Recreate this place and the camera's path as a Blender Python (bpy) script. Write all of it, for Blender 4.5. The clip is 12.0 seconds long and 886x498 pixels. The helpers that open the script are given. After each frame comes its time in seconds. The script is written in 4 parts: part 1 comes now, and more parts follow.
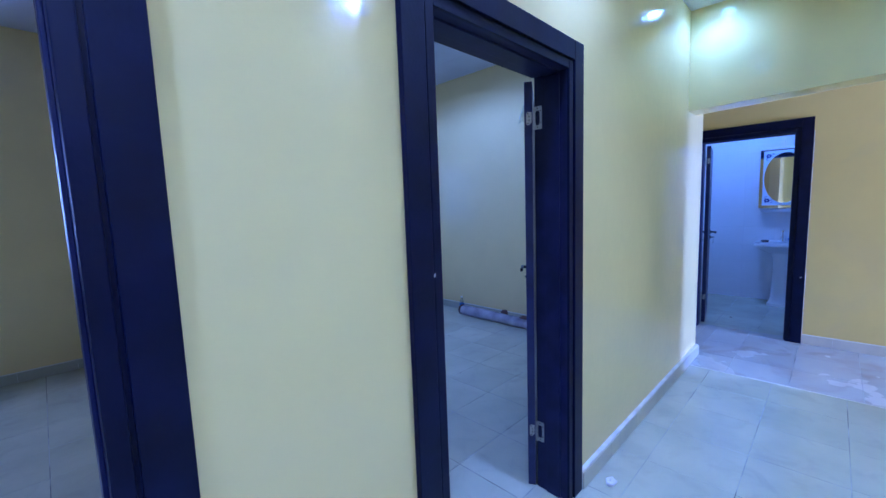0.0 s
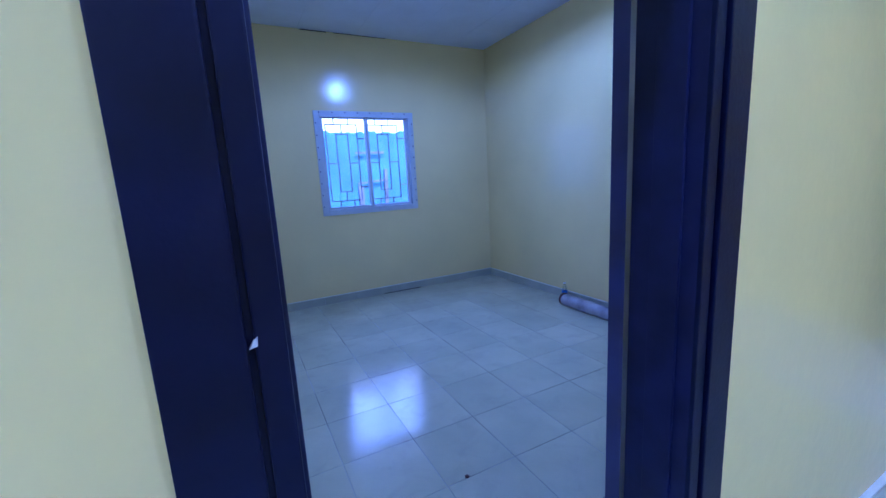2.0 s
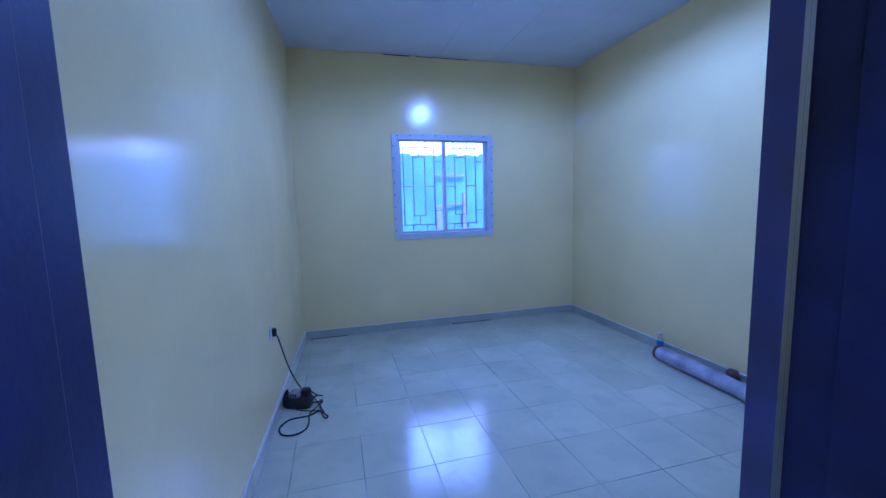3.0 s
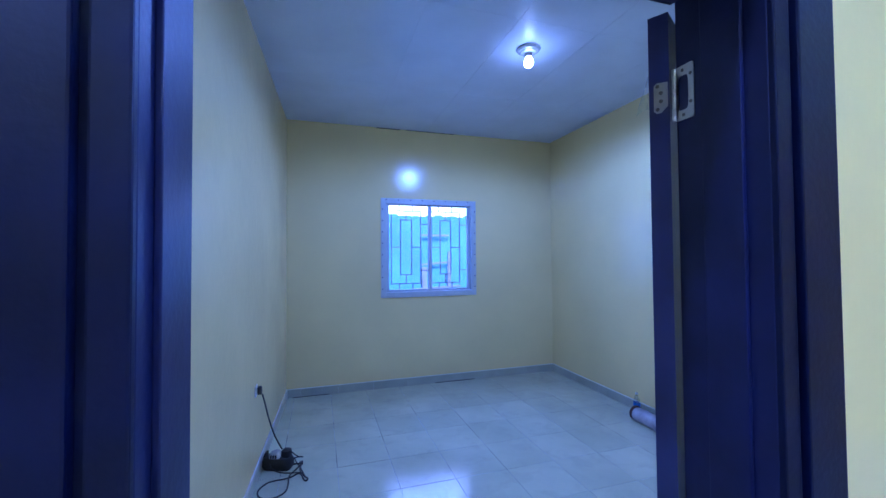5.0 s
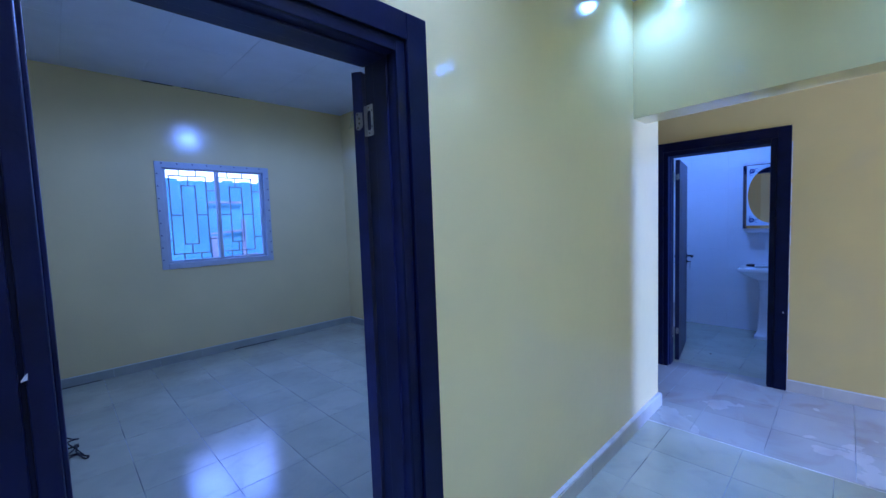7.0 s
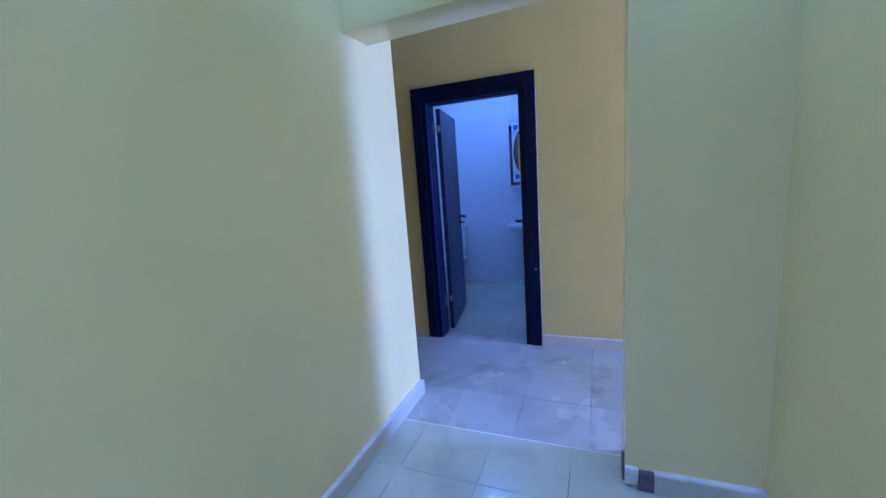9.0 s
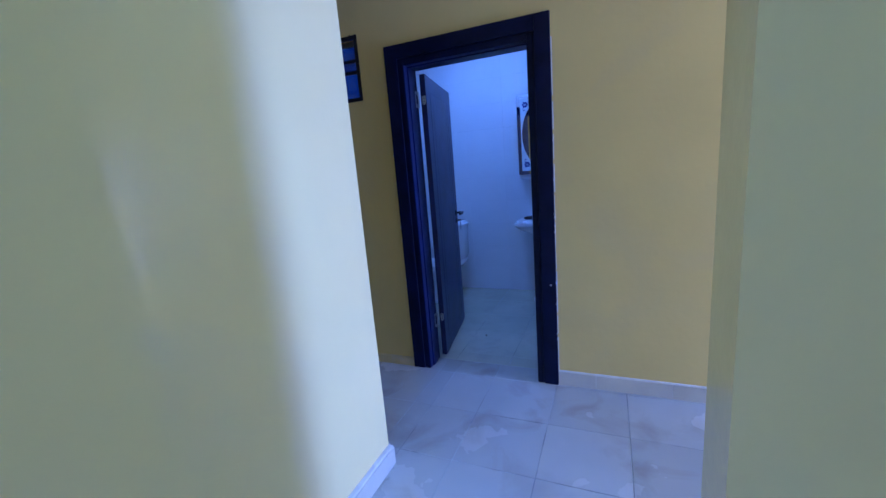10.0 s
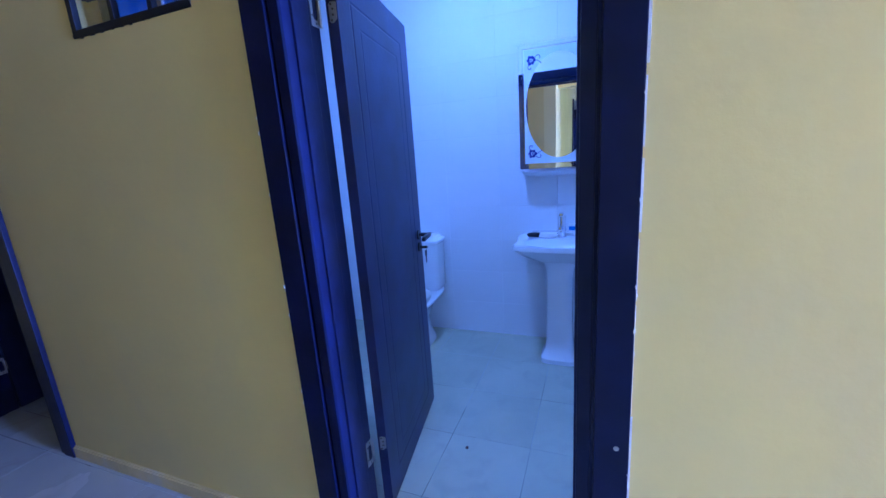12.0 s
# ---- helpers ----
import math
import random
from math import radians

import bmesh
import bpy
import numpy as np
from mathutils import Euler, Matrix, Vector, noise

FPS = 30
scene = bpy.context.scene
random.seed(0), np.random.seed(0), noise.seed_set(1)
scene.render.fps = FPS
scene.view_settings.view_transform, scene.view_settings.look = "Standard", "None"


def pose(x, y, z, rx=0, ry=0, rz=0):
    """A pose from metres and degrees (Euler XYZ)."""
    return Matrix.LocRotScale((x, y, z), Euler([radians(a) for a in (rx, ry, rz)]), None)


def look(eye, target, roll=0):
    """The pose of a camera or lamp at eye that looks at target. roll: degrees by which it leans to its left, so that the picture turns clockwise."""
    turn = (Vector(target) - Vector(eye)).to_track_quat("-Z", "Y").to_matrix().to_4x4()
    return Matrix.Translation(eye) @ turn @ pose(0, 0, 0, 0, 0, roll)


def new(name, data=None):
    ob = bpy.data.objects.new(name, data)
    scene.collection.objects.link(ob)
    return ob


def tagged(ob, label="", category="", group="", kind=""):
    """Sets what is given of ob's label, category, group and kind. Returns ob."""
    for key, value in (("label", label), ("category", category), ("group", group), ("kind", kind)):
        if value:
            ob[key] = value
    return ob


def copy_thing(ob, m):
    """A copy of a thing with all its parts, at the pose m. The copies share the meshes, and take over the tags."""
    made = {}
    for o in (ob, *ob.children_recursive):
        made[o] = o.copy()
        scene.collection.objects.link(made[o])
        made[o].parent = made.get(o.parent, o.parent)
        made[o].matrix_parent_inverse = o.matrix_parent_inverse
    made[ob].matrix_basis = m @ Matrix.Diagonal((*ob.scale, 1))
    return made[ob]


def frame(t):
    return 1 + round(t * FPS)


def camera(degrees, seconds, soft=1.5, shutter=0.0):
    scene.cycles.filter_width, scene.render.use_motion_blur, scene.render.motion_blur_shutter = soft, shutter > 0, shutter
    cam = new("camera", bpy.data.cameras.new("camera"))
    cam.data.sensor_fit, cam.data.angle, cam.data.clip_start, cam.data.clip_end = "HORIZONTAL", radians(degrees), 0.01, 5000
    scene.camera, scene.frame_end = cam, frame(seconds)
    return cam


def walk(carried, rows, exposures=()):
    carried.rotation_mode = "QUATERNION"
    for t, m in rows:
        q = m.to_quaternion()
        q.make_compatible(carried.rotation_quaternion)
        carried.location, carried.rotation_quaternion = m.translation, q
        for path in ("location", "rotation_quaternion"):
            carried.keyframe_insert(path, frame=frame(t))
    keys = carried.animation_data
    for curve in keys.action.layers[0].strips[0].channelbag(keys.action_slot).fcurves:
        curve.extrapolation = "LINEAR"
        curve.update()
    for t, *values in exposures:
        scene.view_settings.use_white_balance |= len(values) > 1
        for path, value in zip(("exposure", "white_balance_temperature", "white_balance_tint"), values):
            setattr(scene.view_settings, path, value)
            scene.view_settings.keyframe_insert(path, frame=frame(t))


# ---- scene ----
cam = camera(96.4, 12.0)
PATH = [
    (0, (-1.764, -0.851, 1.438), (-0.352, 0.548, 1.22), -2.0),
    (0.5, (-1.536, -0.72, 1.429), (-0.149, 0.702, 1.199), -2.5),
    (1, (-1.270, -0.665, 1.426), (-0.047, 0.901, 1.194), -2.6),
    (1.5, (-1.102, -0.607, 1.423), (-0.022, 1.054, 1.146), -3.0),
    (2, (-0.957, -0.483, 1.399), (-0.063, 1.272, 1.055), -3.2),
    (2.5, (-0.816, -0.332, 1.424), (-0.134, 1.51, 1.044), -2.8),
    (3, (-0.724, -0.233, 1.449), (-0.206, 1.686, 1.223), -1.5),
    (3.5, (-0.756, -0.201, 1.564), (-0.206, 1.72, 1.642), -1.0),
    (5.5, (-0.779, -0.563, 1.5), (-0.156, 1.338, 1.503), -0.7),
    (6, (-0.844, -0.719, 1.491), (-0.141, 1.151, 1.402), -1.1),
    (6.5, (-0.943, -0.888, 1.471), (0.016, 0.861, 1.322), -1.9),
    (7, (-0.907, -0.993, 1.473), (0.49, 0.431, 1.335), -2.1),
    (7.5, (-0.747, -1.089, 1.471), (0.965, -0.063, 1.336), -2.7),
    (9.5, (0.529, -1.103, 1.364), (2.362, -0.387, 1.006), -4.1),
    (10, (0.929, -0.971, 1.347), (2.734, -0.197, 0.966), -4.6),
    (10.5, (1.319, -0.87, 1.351), (3.097, -0.04, 0.963), -5.5),
    (11, (1.712, -0.784, 1.365), (3.499, 0.031, 0.988), -6.0),
    (11.2, (1.851, -0.722, 1.355), (3.653, 0.051, 0.96), -5.7),
    (11.5, (2.049, -0.65, 1.369), (3.87, 0.059, 0.945), -4.9),
    (12, (2.312, -0.594, 1.372), (4.125, 0.119, 0.921), -3.9),
]
EXPOSURES = [(t, stops, 4150, 46) for t, stops in ((0.0, 0.42), (1.0, 0.25), (2.0, 0.5), (2.7, 0.75), (3.6, 0.75), (5.3, 0.74), (6.0, 0.54), (7.0, 0.1), (7.6, 0.05), (9.4, 0.0), (10.0, -0.08), (10.5, -0.18), (11.0, -0.05), (11.5, 0.4), (12.0, 0.95))]
walk(cam, [(t, look(eye, target, roll)) for t, eye, target, roll in PATH], EXPOSURES)

# ---------------------------------------------------------------- world and lamps
world = bpy.data.worlds.new("world")
scene.world = world
world.use_nodes = True
wn = world.node_tree.nodes
sky = wn.new("ShaderNodeTexSky")
sky.sky_type, sky.sun_disc = "NISHITA", False
sky.sun_elevation, sky.sun_rotation = radians(58), radians(165)
wn["Background"].inputs["Strength"].default_value = 0.15
world.node_tree.links.new(sky.outputs[0], wn["Background"].inputs["Color"])


def lamp(name, kind, m, power, colour, size=0.1, size_y=None, angle=None, blend=0.9, spread=180):
    data = bpy.data.lights.new(name, kind)
    data.energy, data.color = power, colour
    if kind == "AREA":
        data.size, data.spread = size, radians(spread)
        if size_y:
            data.shape, data.size_y = "RECTANGLE", size_y
    elif kind == "SUN":
        data.angle = radians(angle)
    else:
        data.shadow_soft_size = size
    if kind == "SPOT":
        data.spot_size, data.spot_blend = radians(angle), blend
    ob = new(name, data)
    ob.matrix_world = m
    return ob


COOL = (0.61, 0.75, 1.0)
CYAN = (0.46, 0.73, 1.0)
DAY = (0.62, 0.76, 1.0)
lamp("sun", "SUN", look((2.6, -9.7, 16), (0, 0, 0)), 4.0, (1.0, 0.97, 0.93), angle=25)
lamp("bulb_light_bedroom", "SPOT", pose(0.727, 2.18, 2.95), 57, (0.435, 0.64, 1.0), 0.06, angle=178, blend=0.35)
lamp("bulb_light_bathroom", "SPOT", pose(4.30, 0.137, 2.845), 40, (0.385, 0.645, 1.0), 0.07, angle=172)
# the pair at x -1.96 is an added, unseen fill; powers balance the walls
HALL_LIGHTS = [(1.66, -0.20, 17), (1.66, -1.53, 26), (-0.15, -0.22, 42), (-0.15, -1.55, 66), (-1.96, -0.22, 70), (-1.96, -1.55, 84)]
for lx, ly, power in HALL_LIGHTS:
    lamp("downlight_and_fill", "SPOT", pose(lx, ly, 2.825), power, CYAN if lx > 1 else COOL, 0.04, angle=150)
# daylight that comes in by the windows; the passage's outer window is unseen
lamp("window_daylight", "AREA", look((0.53, 4.58, 1.86), (0.53, 2.3, 0.0)), 3.0, (0.40, 0.57, 1.0), 1.0, 0.6, spread=90)
lamp("window_yard_light", "AREA", look((0.53, 4.43, 1.63), (0.53, 0, 1.5)), 2.4, (0.42, 0.62, 1.0), 1.0, 1.0)
lamp("outer_window_skylight", "AREA", look((2.93, -5.36, 1.12), (2.6, 0, 0.95)), 60, (0.36, 0.48, 1.0), 0.40, 1.85, spread=110)
# broad fill added in the same opening to brighten the passage walls
lamp("outer_window_fill", "AREA", look((2.62, -5.35, 1.12), (2.6, 0, 0.95)), 94, (0.585, 0.76, 0.86), 0.40, 1.85, spread=165)
# lamp added at the other bedroom's window, which is never in view
lamp("unseen_room_fill", "AREA", look((-3.0, 4.42, 1.63), (-3.0, 0, 1.0)), 22, DAY, 1.0, 1.0)

# ---------------------------------------------------------------- materials


def mat(name, colour, rough=0.5, metal=0.0, vary=0.08, scale=3.0, bump=0.0, bscale=60.0, emit=None, obj_rand=0.0, gloss_vary=0.0, stain=None, spec=0.5):
    m = bpy.data.materials.new(name)
    m.use_nodes = True
    n, l = m.node_tree.nodes, m.node_tree.links
    b = n["Principled BSDF"]
    b.inputs["Roughness"].default_value, b.inputs["Metallic"].default_value = rough, metal
    b.inputs["Specular IOR Level"].default_value = spec
    tc = n.new("ShaderNodeTexCoord")
    geo = n.new("ShaderNodeNewGeometry")
    big = n.new("ShaderNodeTexNoise")
    big.inputs["Scale"].default_value, big.inputs["Detail"].default_value = scale, 6
    l.new(geo.outputs["Position"], big.inputs["Vector"])
    ramp = n.new("ShaderNodeMapRange")
    ramp.inputs["From Min"].default_value, ramp.inputs["From Max"].default_value = 0.3, 0.7
    ramp.inputs["To Min"].default_value, ramp.inputs["To Max"].default_value = 1 - vary, 1 + vary
    l.new(big.outputs["Fac"], ramp.inputs["Value"])
    value = ramp.outputs[0]
    if obj_rand:
        info = n.new("ShaderNodeObjectInfo")
        r2 = n.new("ShaderNodeMapRange")
        r2.inputs["To Min"].default_value, r2.inputs["To Max"].default_value = 1 - obj_rand, 1 + obj_rand
        l.new(info.outputs["Random"], r2.inputs["Value"])
        mul = n.new("ShaderNodeMath")
        mul.operation = "MULTIPLY"
        l.new(value, mul.inputs[0])
        l.new(r2.outputs[0], mul.inputs[1])
        value = mul.outputs[0]
    hsv = n.new("ShaderNodeHueSaturation")
    hsv.inputs["Color"].default_value = (*colour, 1)
    l.new(value, hsv.inputs["Value"])
    colour_out = hsv.outputs[0]
    if stain:
        # stain: colour, noise scale, amount, and where it begins and ends
        sn = n.new("ShaderNodeTexNoise")
        sn.inputs["Scale"].default_value, sn.inputs["Detail"].default_value, sn.inputs["Distortion"].default_value = stain[1], 5, 0.8
        l.new(geo.outputs["Position"], sn.inputs["Vector"])
        sr = n.new("ShaderNodeMapRange")
        sr.inputs["From Min"].default_value, sr.inputs["From Max"].default_value = stain[3:] or (0.52, 0.74)
        sr.inputs["To Min"].default_value, sr.inputs["To Max"].default_value = 0.0, stain[2]
        l.new(sn.outputs["Fac"], sr.inputs["Value"])
        mx = n.new("ShaderNodeMix")
        mx.data_type = "RGBA"
        l.new(sr.outputs[0], mx.inputs["Factor"])
        l.new(colour_out, mx.inputs["A"])
        mx.inputs["B"].default_value = (*stain[0], 1)
        colour_out = mx.outputs["Result"]
    l.new(colour_out, b.inputs["Base Color"])
    if gloss_vary:
        r3 = n.new("ShaderNodeMapRange")
        r3.inputs["From Min"].default_value, r3.inputs["From Max"].default_value = 0.3, 0.7
        r3.inputs["To Min"].default_value, r3.inputs["To Max"].default_value = max(0.02, rough - gloss_vary), rough + gloss_vary
        l.new(big.outputs["Fac"], r3.inputs["Value"])
        l.new(r3.outputs[0], b.inputs["Roughness"])
    if bump:
        fine = n.new("ShaderNodeTexNoise")
        fine.inputs["Scale"].default_value, fine.inputs["Detail"].default_value = bscale, 4
        l.new(geo.outputs["Position"], fine.inputs["Vector"])
        bp = n.new("ShaderNodeBump")
        bp.inputs["Strength"].default_value, bp.inputs["Distance"].default_value = bump, 0.01
        l.new(fine.outputs["Fac"], bp.inputs["Height"])
        l.new(bp.outputs[0], b.inputs["Normal"])
    if emit:
        b.inputs["Emission Color"].default_value = (*emit[:3], 1)
        b.inputs["Emission Strength"].default_value = emit[3]
    return m


def glass(name, colour=(1, 1, 1), rough=0.0, mix=0.12):
    m = bpy.data.materials.new(name)
    m.use_nodes = True
    n, l = m.node_tree.nodes, m.node_tree.links
    n.remove(n["Principled BSDF"])
    t, g, x = n.new("ShaderNodeBsdfTransparent"), n.new("ShaderNodeBsdfGlossy"), n.new("ShaderNodeMixShader")
    t.inputs["Color"].default_value = (*colour, 1)
    g.inputs["Roughness"].default_value = rough
    x.inputs[0].default_value = mix
    l.new(t.outputs[0], x.inputs[1])
    l.new(g.outputs[0], x.inputs[2])
    l.new(x.outputs[0], n["Material Output"].inputs["Surface"])
    return m


M_HALL = mat("hall_paint", (0.812, 0.69, 0.28), 0.11, vary=0.025, scale=1.3, bump=0.13, bscale=13, gloss_vary=0.05, stain=((0.70, 0.62, 0.26), 2.3, 0.12))
M_BED = mat("bedroom_paint", (0.80, 0.68, 0.325), 0.17, vary=0.05, scale=1.2, bump=0.13, bscale=11, gloss_vary=0.05, spec=0.5)
M_PASS = mat("passage_paint", (0.70, 0.542, 0.168), 0.5, vary=0.05, scale=1.6, bump=0.12, bscale=30, stain=((0.58, 0.47, 0.22), 2.0, 0.3), spec=0.22)
M_HAZE = mat("overcast_sky", (1, 1, 1), 1.0, vary=0.0, emit=(0.95, 0.97, 1.0, 1.3))
M_WHITE = mat("white_paint", (0.80, 0.80, 0.78), 0.5, vary=0.03, scale=2, bump=0.05)
M_CEIL = mat("ceiling_board", (0.62, 0.67, 0.82), 0.36, vary=0.06, scale=2.5, bump=0.16, bscale=7)
# one dark stain in three tones: how brightly each part is lit goes into its colour
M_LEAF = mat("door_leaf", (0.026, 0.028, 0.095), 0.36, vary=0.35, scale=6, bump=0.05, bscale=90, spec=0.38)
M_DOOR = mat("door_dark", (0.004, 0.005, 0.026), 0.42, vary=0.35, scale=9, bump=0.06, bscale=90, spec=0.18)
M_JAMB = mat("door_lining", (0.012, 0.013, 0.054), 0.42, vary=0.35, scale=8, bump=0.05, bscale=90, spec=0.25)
M_GAPSHADE = mat("gap_shade", (0.006, 0.006, 0.018), 0.45, vary=0.3, scale=12)
M_TILE = mat("floor_tile", (0.51, 0.53, 0.385), 0.15, vary=0.10, scale=2.2, obj_rand=0.05, bump=0.14, bscale=9, gloss_vary=0.08, stain=((0.30, 0.28, 0.25), 6.0, 0.25))
M_TILEP = mat("passage_tile", (0.43, 0.44, 0.385), 0.24, vary=0.09, scale=1.6, obj_rand=0.05, bump=0.02, bscale=10, gloss_vary=0.08, stain=((0.24, 0.20, 0.14), 3.2, 0.5))
M_GROUT = mat("grout", (0.09, 0.09, 0.10), 0.7, vary=0.3, scale=5, stain=((0.42, 0.46, 0.42), 2.6, 1.0, 0.38, 0.56))
M_SKIRT = mat("skirting_tile", (0.50, 0.49, 0.37), 0.30, vary=0.12, scale=4, obj_rand=0.05)
# darker copy of the skirting tile, with the bedroom's dimmer light in its colour
M_SKIRTB = mat("shaded_skirting_tile", (0.40, 0.41, 0.33), 0.30, vary=0.12, scale=4, obj_rand=0.05)
M_SKIRTP = mat("tan_skirting_tile", (0.56, 0.53, 0.44), 0.40, vary=0.12, scale=4, obj_rand=0.05)
M_MORTAR = mat("mortar", (0.70, 0.70, 0.66), 0.8, vary=0.15, scale=12, bump=0.3, bscale=80)
M_CEMENT = mat("cement", (0.30, 0.29, 0.28), 0.9, vary=0.3, scale=15, bump=0.5, bscale=90)
M_WTILE = mat("wall_tile", (0.78, 0.79, 0.80), 0.20, vary=0.03, scale=2, obj_rand=0.02)
M_CERAMIC = mat("white_ceramic", (0.85, 0.86, 0.87), 0.08, vary=0.02)
M_STEEL = mat("brushed_steel", (0.46, 0.45, 0.42), 0.36, 1.0, vary=0.1, scale=40)
M_SCREW = mat("dark_screw", (0.14, 0.13, 0.12), 0.5, 0.8, vary=0.2, scale=90)
M_CHROME = mat("chrome", (0.8, 0.8, 0.82), 0.07, 1.0, vary=0.02)
M_BLACK = mat("black_metal", (0.012, 0.012, 0.016), 0.35, 0.4, vary=0.2, scale=20)
M_RUBBER = mat("black_rubber", (0.012, 0.012, 0.014), 0.55, vary=0.2, scale=30)
M_PLASTIC = mat("white_plastic", (0.75, 0.75, 0.74), 0.35, vary=0.03)
M_ALU = mat("white_aluminium", (0.50, 0.53, 0.57), 0.4, 0.0, vary=0.06, scale=12)
M_BARS = mat("grille_steel", (0.20, 0.21, 0.27), 0.5, 0.0, vary=0.2, scale=20)
M_GLASS = glass("window_glass", (0.95, 0.98, 1.0), 0.0, 0.06)
M_BULB = mat("bulb_glow", (1, 1, 1), 0.3, emit=(0.75, 0.9, 1.0, 14))
M_PEARL = mat("grey_pearl_plastic", (0.40, 0.42, 0.46), 0.25, 0.3, vary=0.08, scale=30)
M_SKIRTG = mat("painted_skirting", (0.62, 0.49, 0.20), 0.5, vary=0.12, scale=6, bump=0.2, bscale=40, stain=((0.55, 0.52, 0.42), 5.0, 0.6))
M_LED = mat("downlight_glow", (1, 1, 1), 0.3, emit=(0.40, 0.80, 1.0, 40))
M_MIRROR = mat("mirror_silver", (0.9, 0.9, 0.9), 0.01, 1.0, vary=0.0)
M_FROST = mat("frosted_glass_border", (0.72, 0.78, 0.84), 0.35, vary=0.03)
M_FLOWER = mat("flower_print", (0.02, 0.02, 0.20), 0.4)
M_FENCE = mat("blue_fence_paint", (0.19, 0.44, 0.64), 0.8, vary=0.16, scale=1.5, bump=0.3, bscale=30)
M_TIMBER = mat("weathered_timber", (0.36, 0.38, 0.50), 0.8, vary=0.2, scale=8, bump=0.2)
M_GROUND = mat("bare_ground", (0.30, 0.26, 0.20), 0.95, vary=0.3, scale=1.5, bump=0.6, bscale=12)
M_FILM = mat("plastic_wrap", (0.36, 0.35, 0.40), 0.10, vary=0.35, scale=7, bump=0.7, bscale=14)
M_BROWN = mat("brown_scrap", (0.09, 0.045, 0.035), 0.7, vary=0.3, scale=20)
M_BLUE = mat("blue_label", (0.05, 0.16, 0.55), 0.4)
M_SMOKE = glass("dusky_glass", (0.30, 0.36, 0.55), 0.05, 0.05)
M_CLEAR = glass("clear_plastic", (0.85, 0.9, 0.95), 0.12, 0.22)
M_DARKTILE = mat("bare_skirt_patch", (0.11, 0.10, 0.11), 0.8, vary=0.4, scale=20, bump=0.4)

# ---------------------------------------------------------------- mesh helpers


def box(bm, x0, y0, z0, x1, y1, z1, bevel=0.0):
    v = [bm.verts.new(p) for p in ((x0, y0, z0), (x1, y0, z0), (x1, y1, z0), (x0, y1, z0), (x0, y0, z1), (x1, y0, z1), (x1, y1, z1), (x0, y1, z1))]
    fs = [bm.faces.new([v[i] for i in q]) for q in ((0, 3, 2, 1), (4, 5, 6, 7), (0, 1, 5, 4), (1, 2, 6, 5), (2, 3, 7, 6), (3, 0, 4, 7))]
    if bevel:
        es = list({e for f in fs for e in f.edges})
        bmesh.ops.bevel(bm, geom=es, offset=bevel, segments=2, profile=0.6, affect="EDGES")
    return bm


def boxes(*rows, bevel=0.0):
    bm = bmesh.new()
    for r in rows:
        box(bm, *r, bevel=bevel)
    return bm


def lathe(profile, seg=32, sx=1.0, sy=1.0):
    """A turned body about z; profile of (radius, height) from below upwards."""
    bm = bmesh.new()
    rings = []
    for r, z in profile:
        if r < 1e-5:
            rings.append([bm.verts.new((0, 0, z))])
        else:
            rings.append([bm.verts.new((sx * r * math.cos(2 * math.pi * i / seg), sy * r * math.sin(2 * math.pi * i / seg), z)) for i in range(seg)])
    for a, b in zip(rings, rings[1:]):
        for i in range(seg):
            j = (i + 1) % seg
            if len(a) == 1 and len(b) == 1:
                continue
            if len(a) == 1:
                bm.faces.new((a[0], b[j], b[i]))
            elif len(b) == 1:
                bm.faces.new((a[i], a[j], b[0]))
            else:
                bm.faces.new((a[i], a[j], b[j], b[i]))
    return bm


def loft(rings, close=True):
    """Skin between rings of equal point count."""
    bm = bmesh.new()
    vs = [[bm.verts.new(p) for p in r] for r in rings]
    n = len(vs[0])
    for a, b in zip(vs, vs[1:]):
        for i in range(n):
            j = (i + 1) % n
            bm.faces.new((a[i], a[j], b[j], b[i]))
    if close:
        bm.faces.new(list(reversed(vs[0])))
        bm.faces.new(vs[-1])
    return bm


def rrect(cx, cy, hx, hy, p, n=40):
    """A rounded rectangle as n points (superellipse)."""
    out = []
    for k in range(n):
        a = 2 * math.pi * k / n
        c, s = math.cos(a), math.sin(a)
        out.append((cx + hx * math.copysign(abs(c) ** (2 / p), c), cy + hy * math.copysign(abs(s) ** (2 / p), s)))
    return out


def stack(rows, n=40, close=True):
    """Skin through rounded rectangles (cx, cy, hx, hy, power, z)."""
    return loft([[(x, y, r[5]) for x, y in rrect(*r[:5], n)] for r in rows], close)


def tube(points, radius, seg=8, smooth=4):
    """A round cable along a smoothed line of points."""
    P = [Vector(p) for p in points]
    line = []
    for i in range(len(P) - 1):
        a, b, c, d = P[max(i - 1, 0)], P[i], P[i + 1], P[min(i + 2, len(P) - 1)]
        for k in range(smooth):
            u = k / smooth
            line.append(0.5 * (2 * b + (c - a) * u + (2 * a - 5 * b + 4 * c - d) * u * u + (3 * b - a - 3 * c + d) * u ** 3))
    line.append(P[-1])
    rings = []
    for i, p in enumerate(line):
        d = (line[min(i + 1, len(line) - 1)] - line[max(i - 1, 0)]).normalized()
        s = d.orthogonal() if abs(d.z) > 0.95 else d.cross(Vector((0, 0, 1)))
        s.normalize()
        u = d.cross(s)
        rings.append([p + radius * (math.cos(2 * math.pi * k / seg) * s + math.sin(2 * math.pi * k / seg) * u) for k in range(seg)])
    return loft(rings)


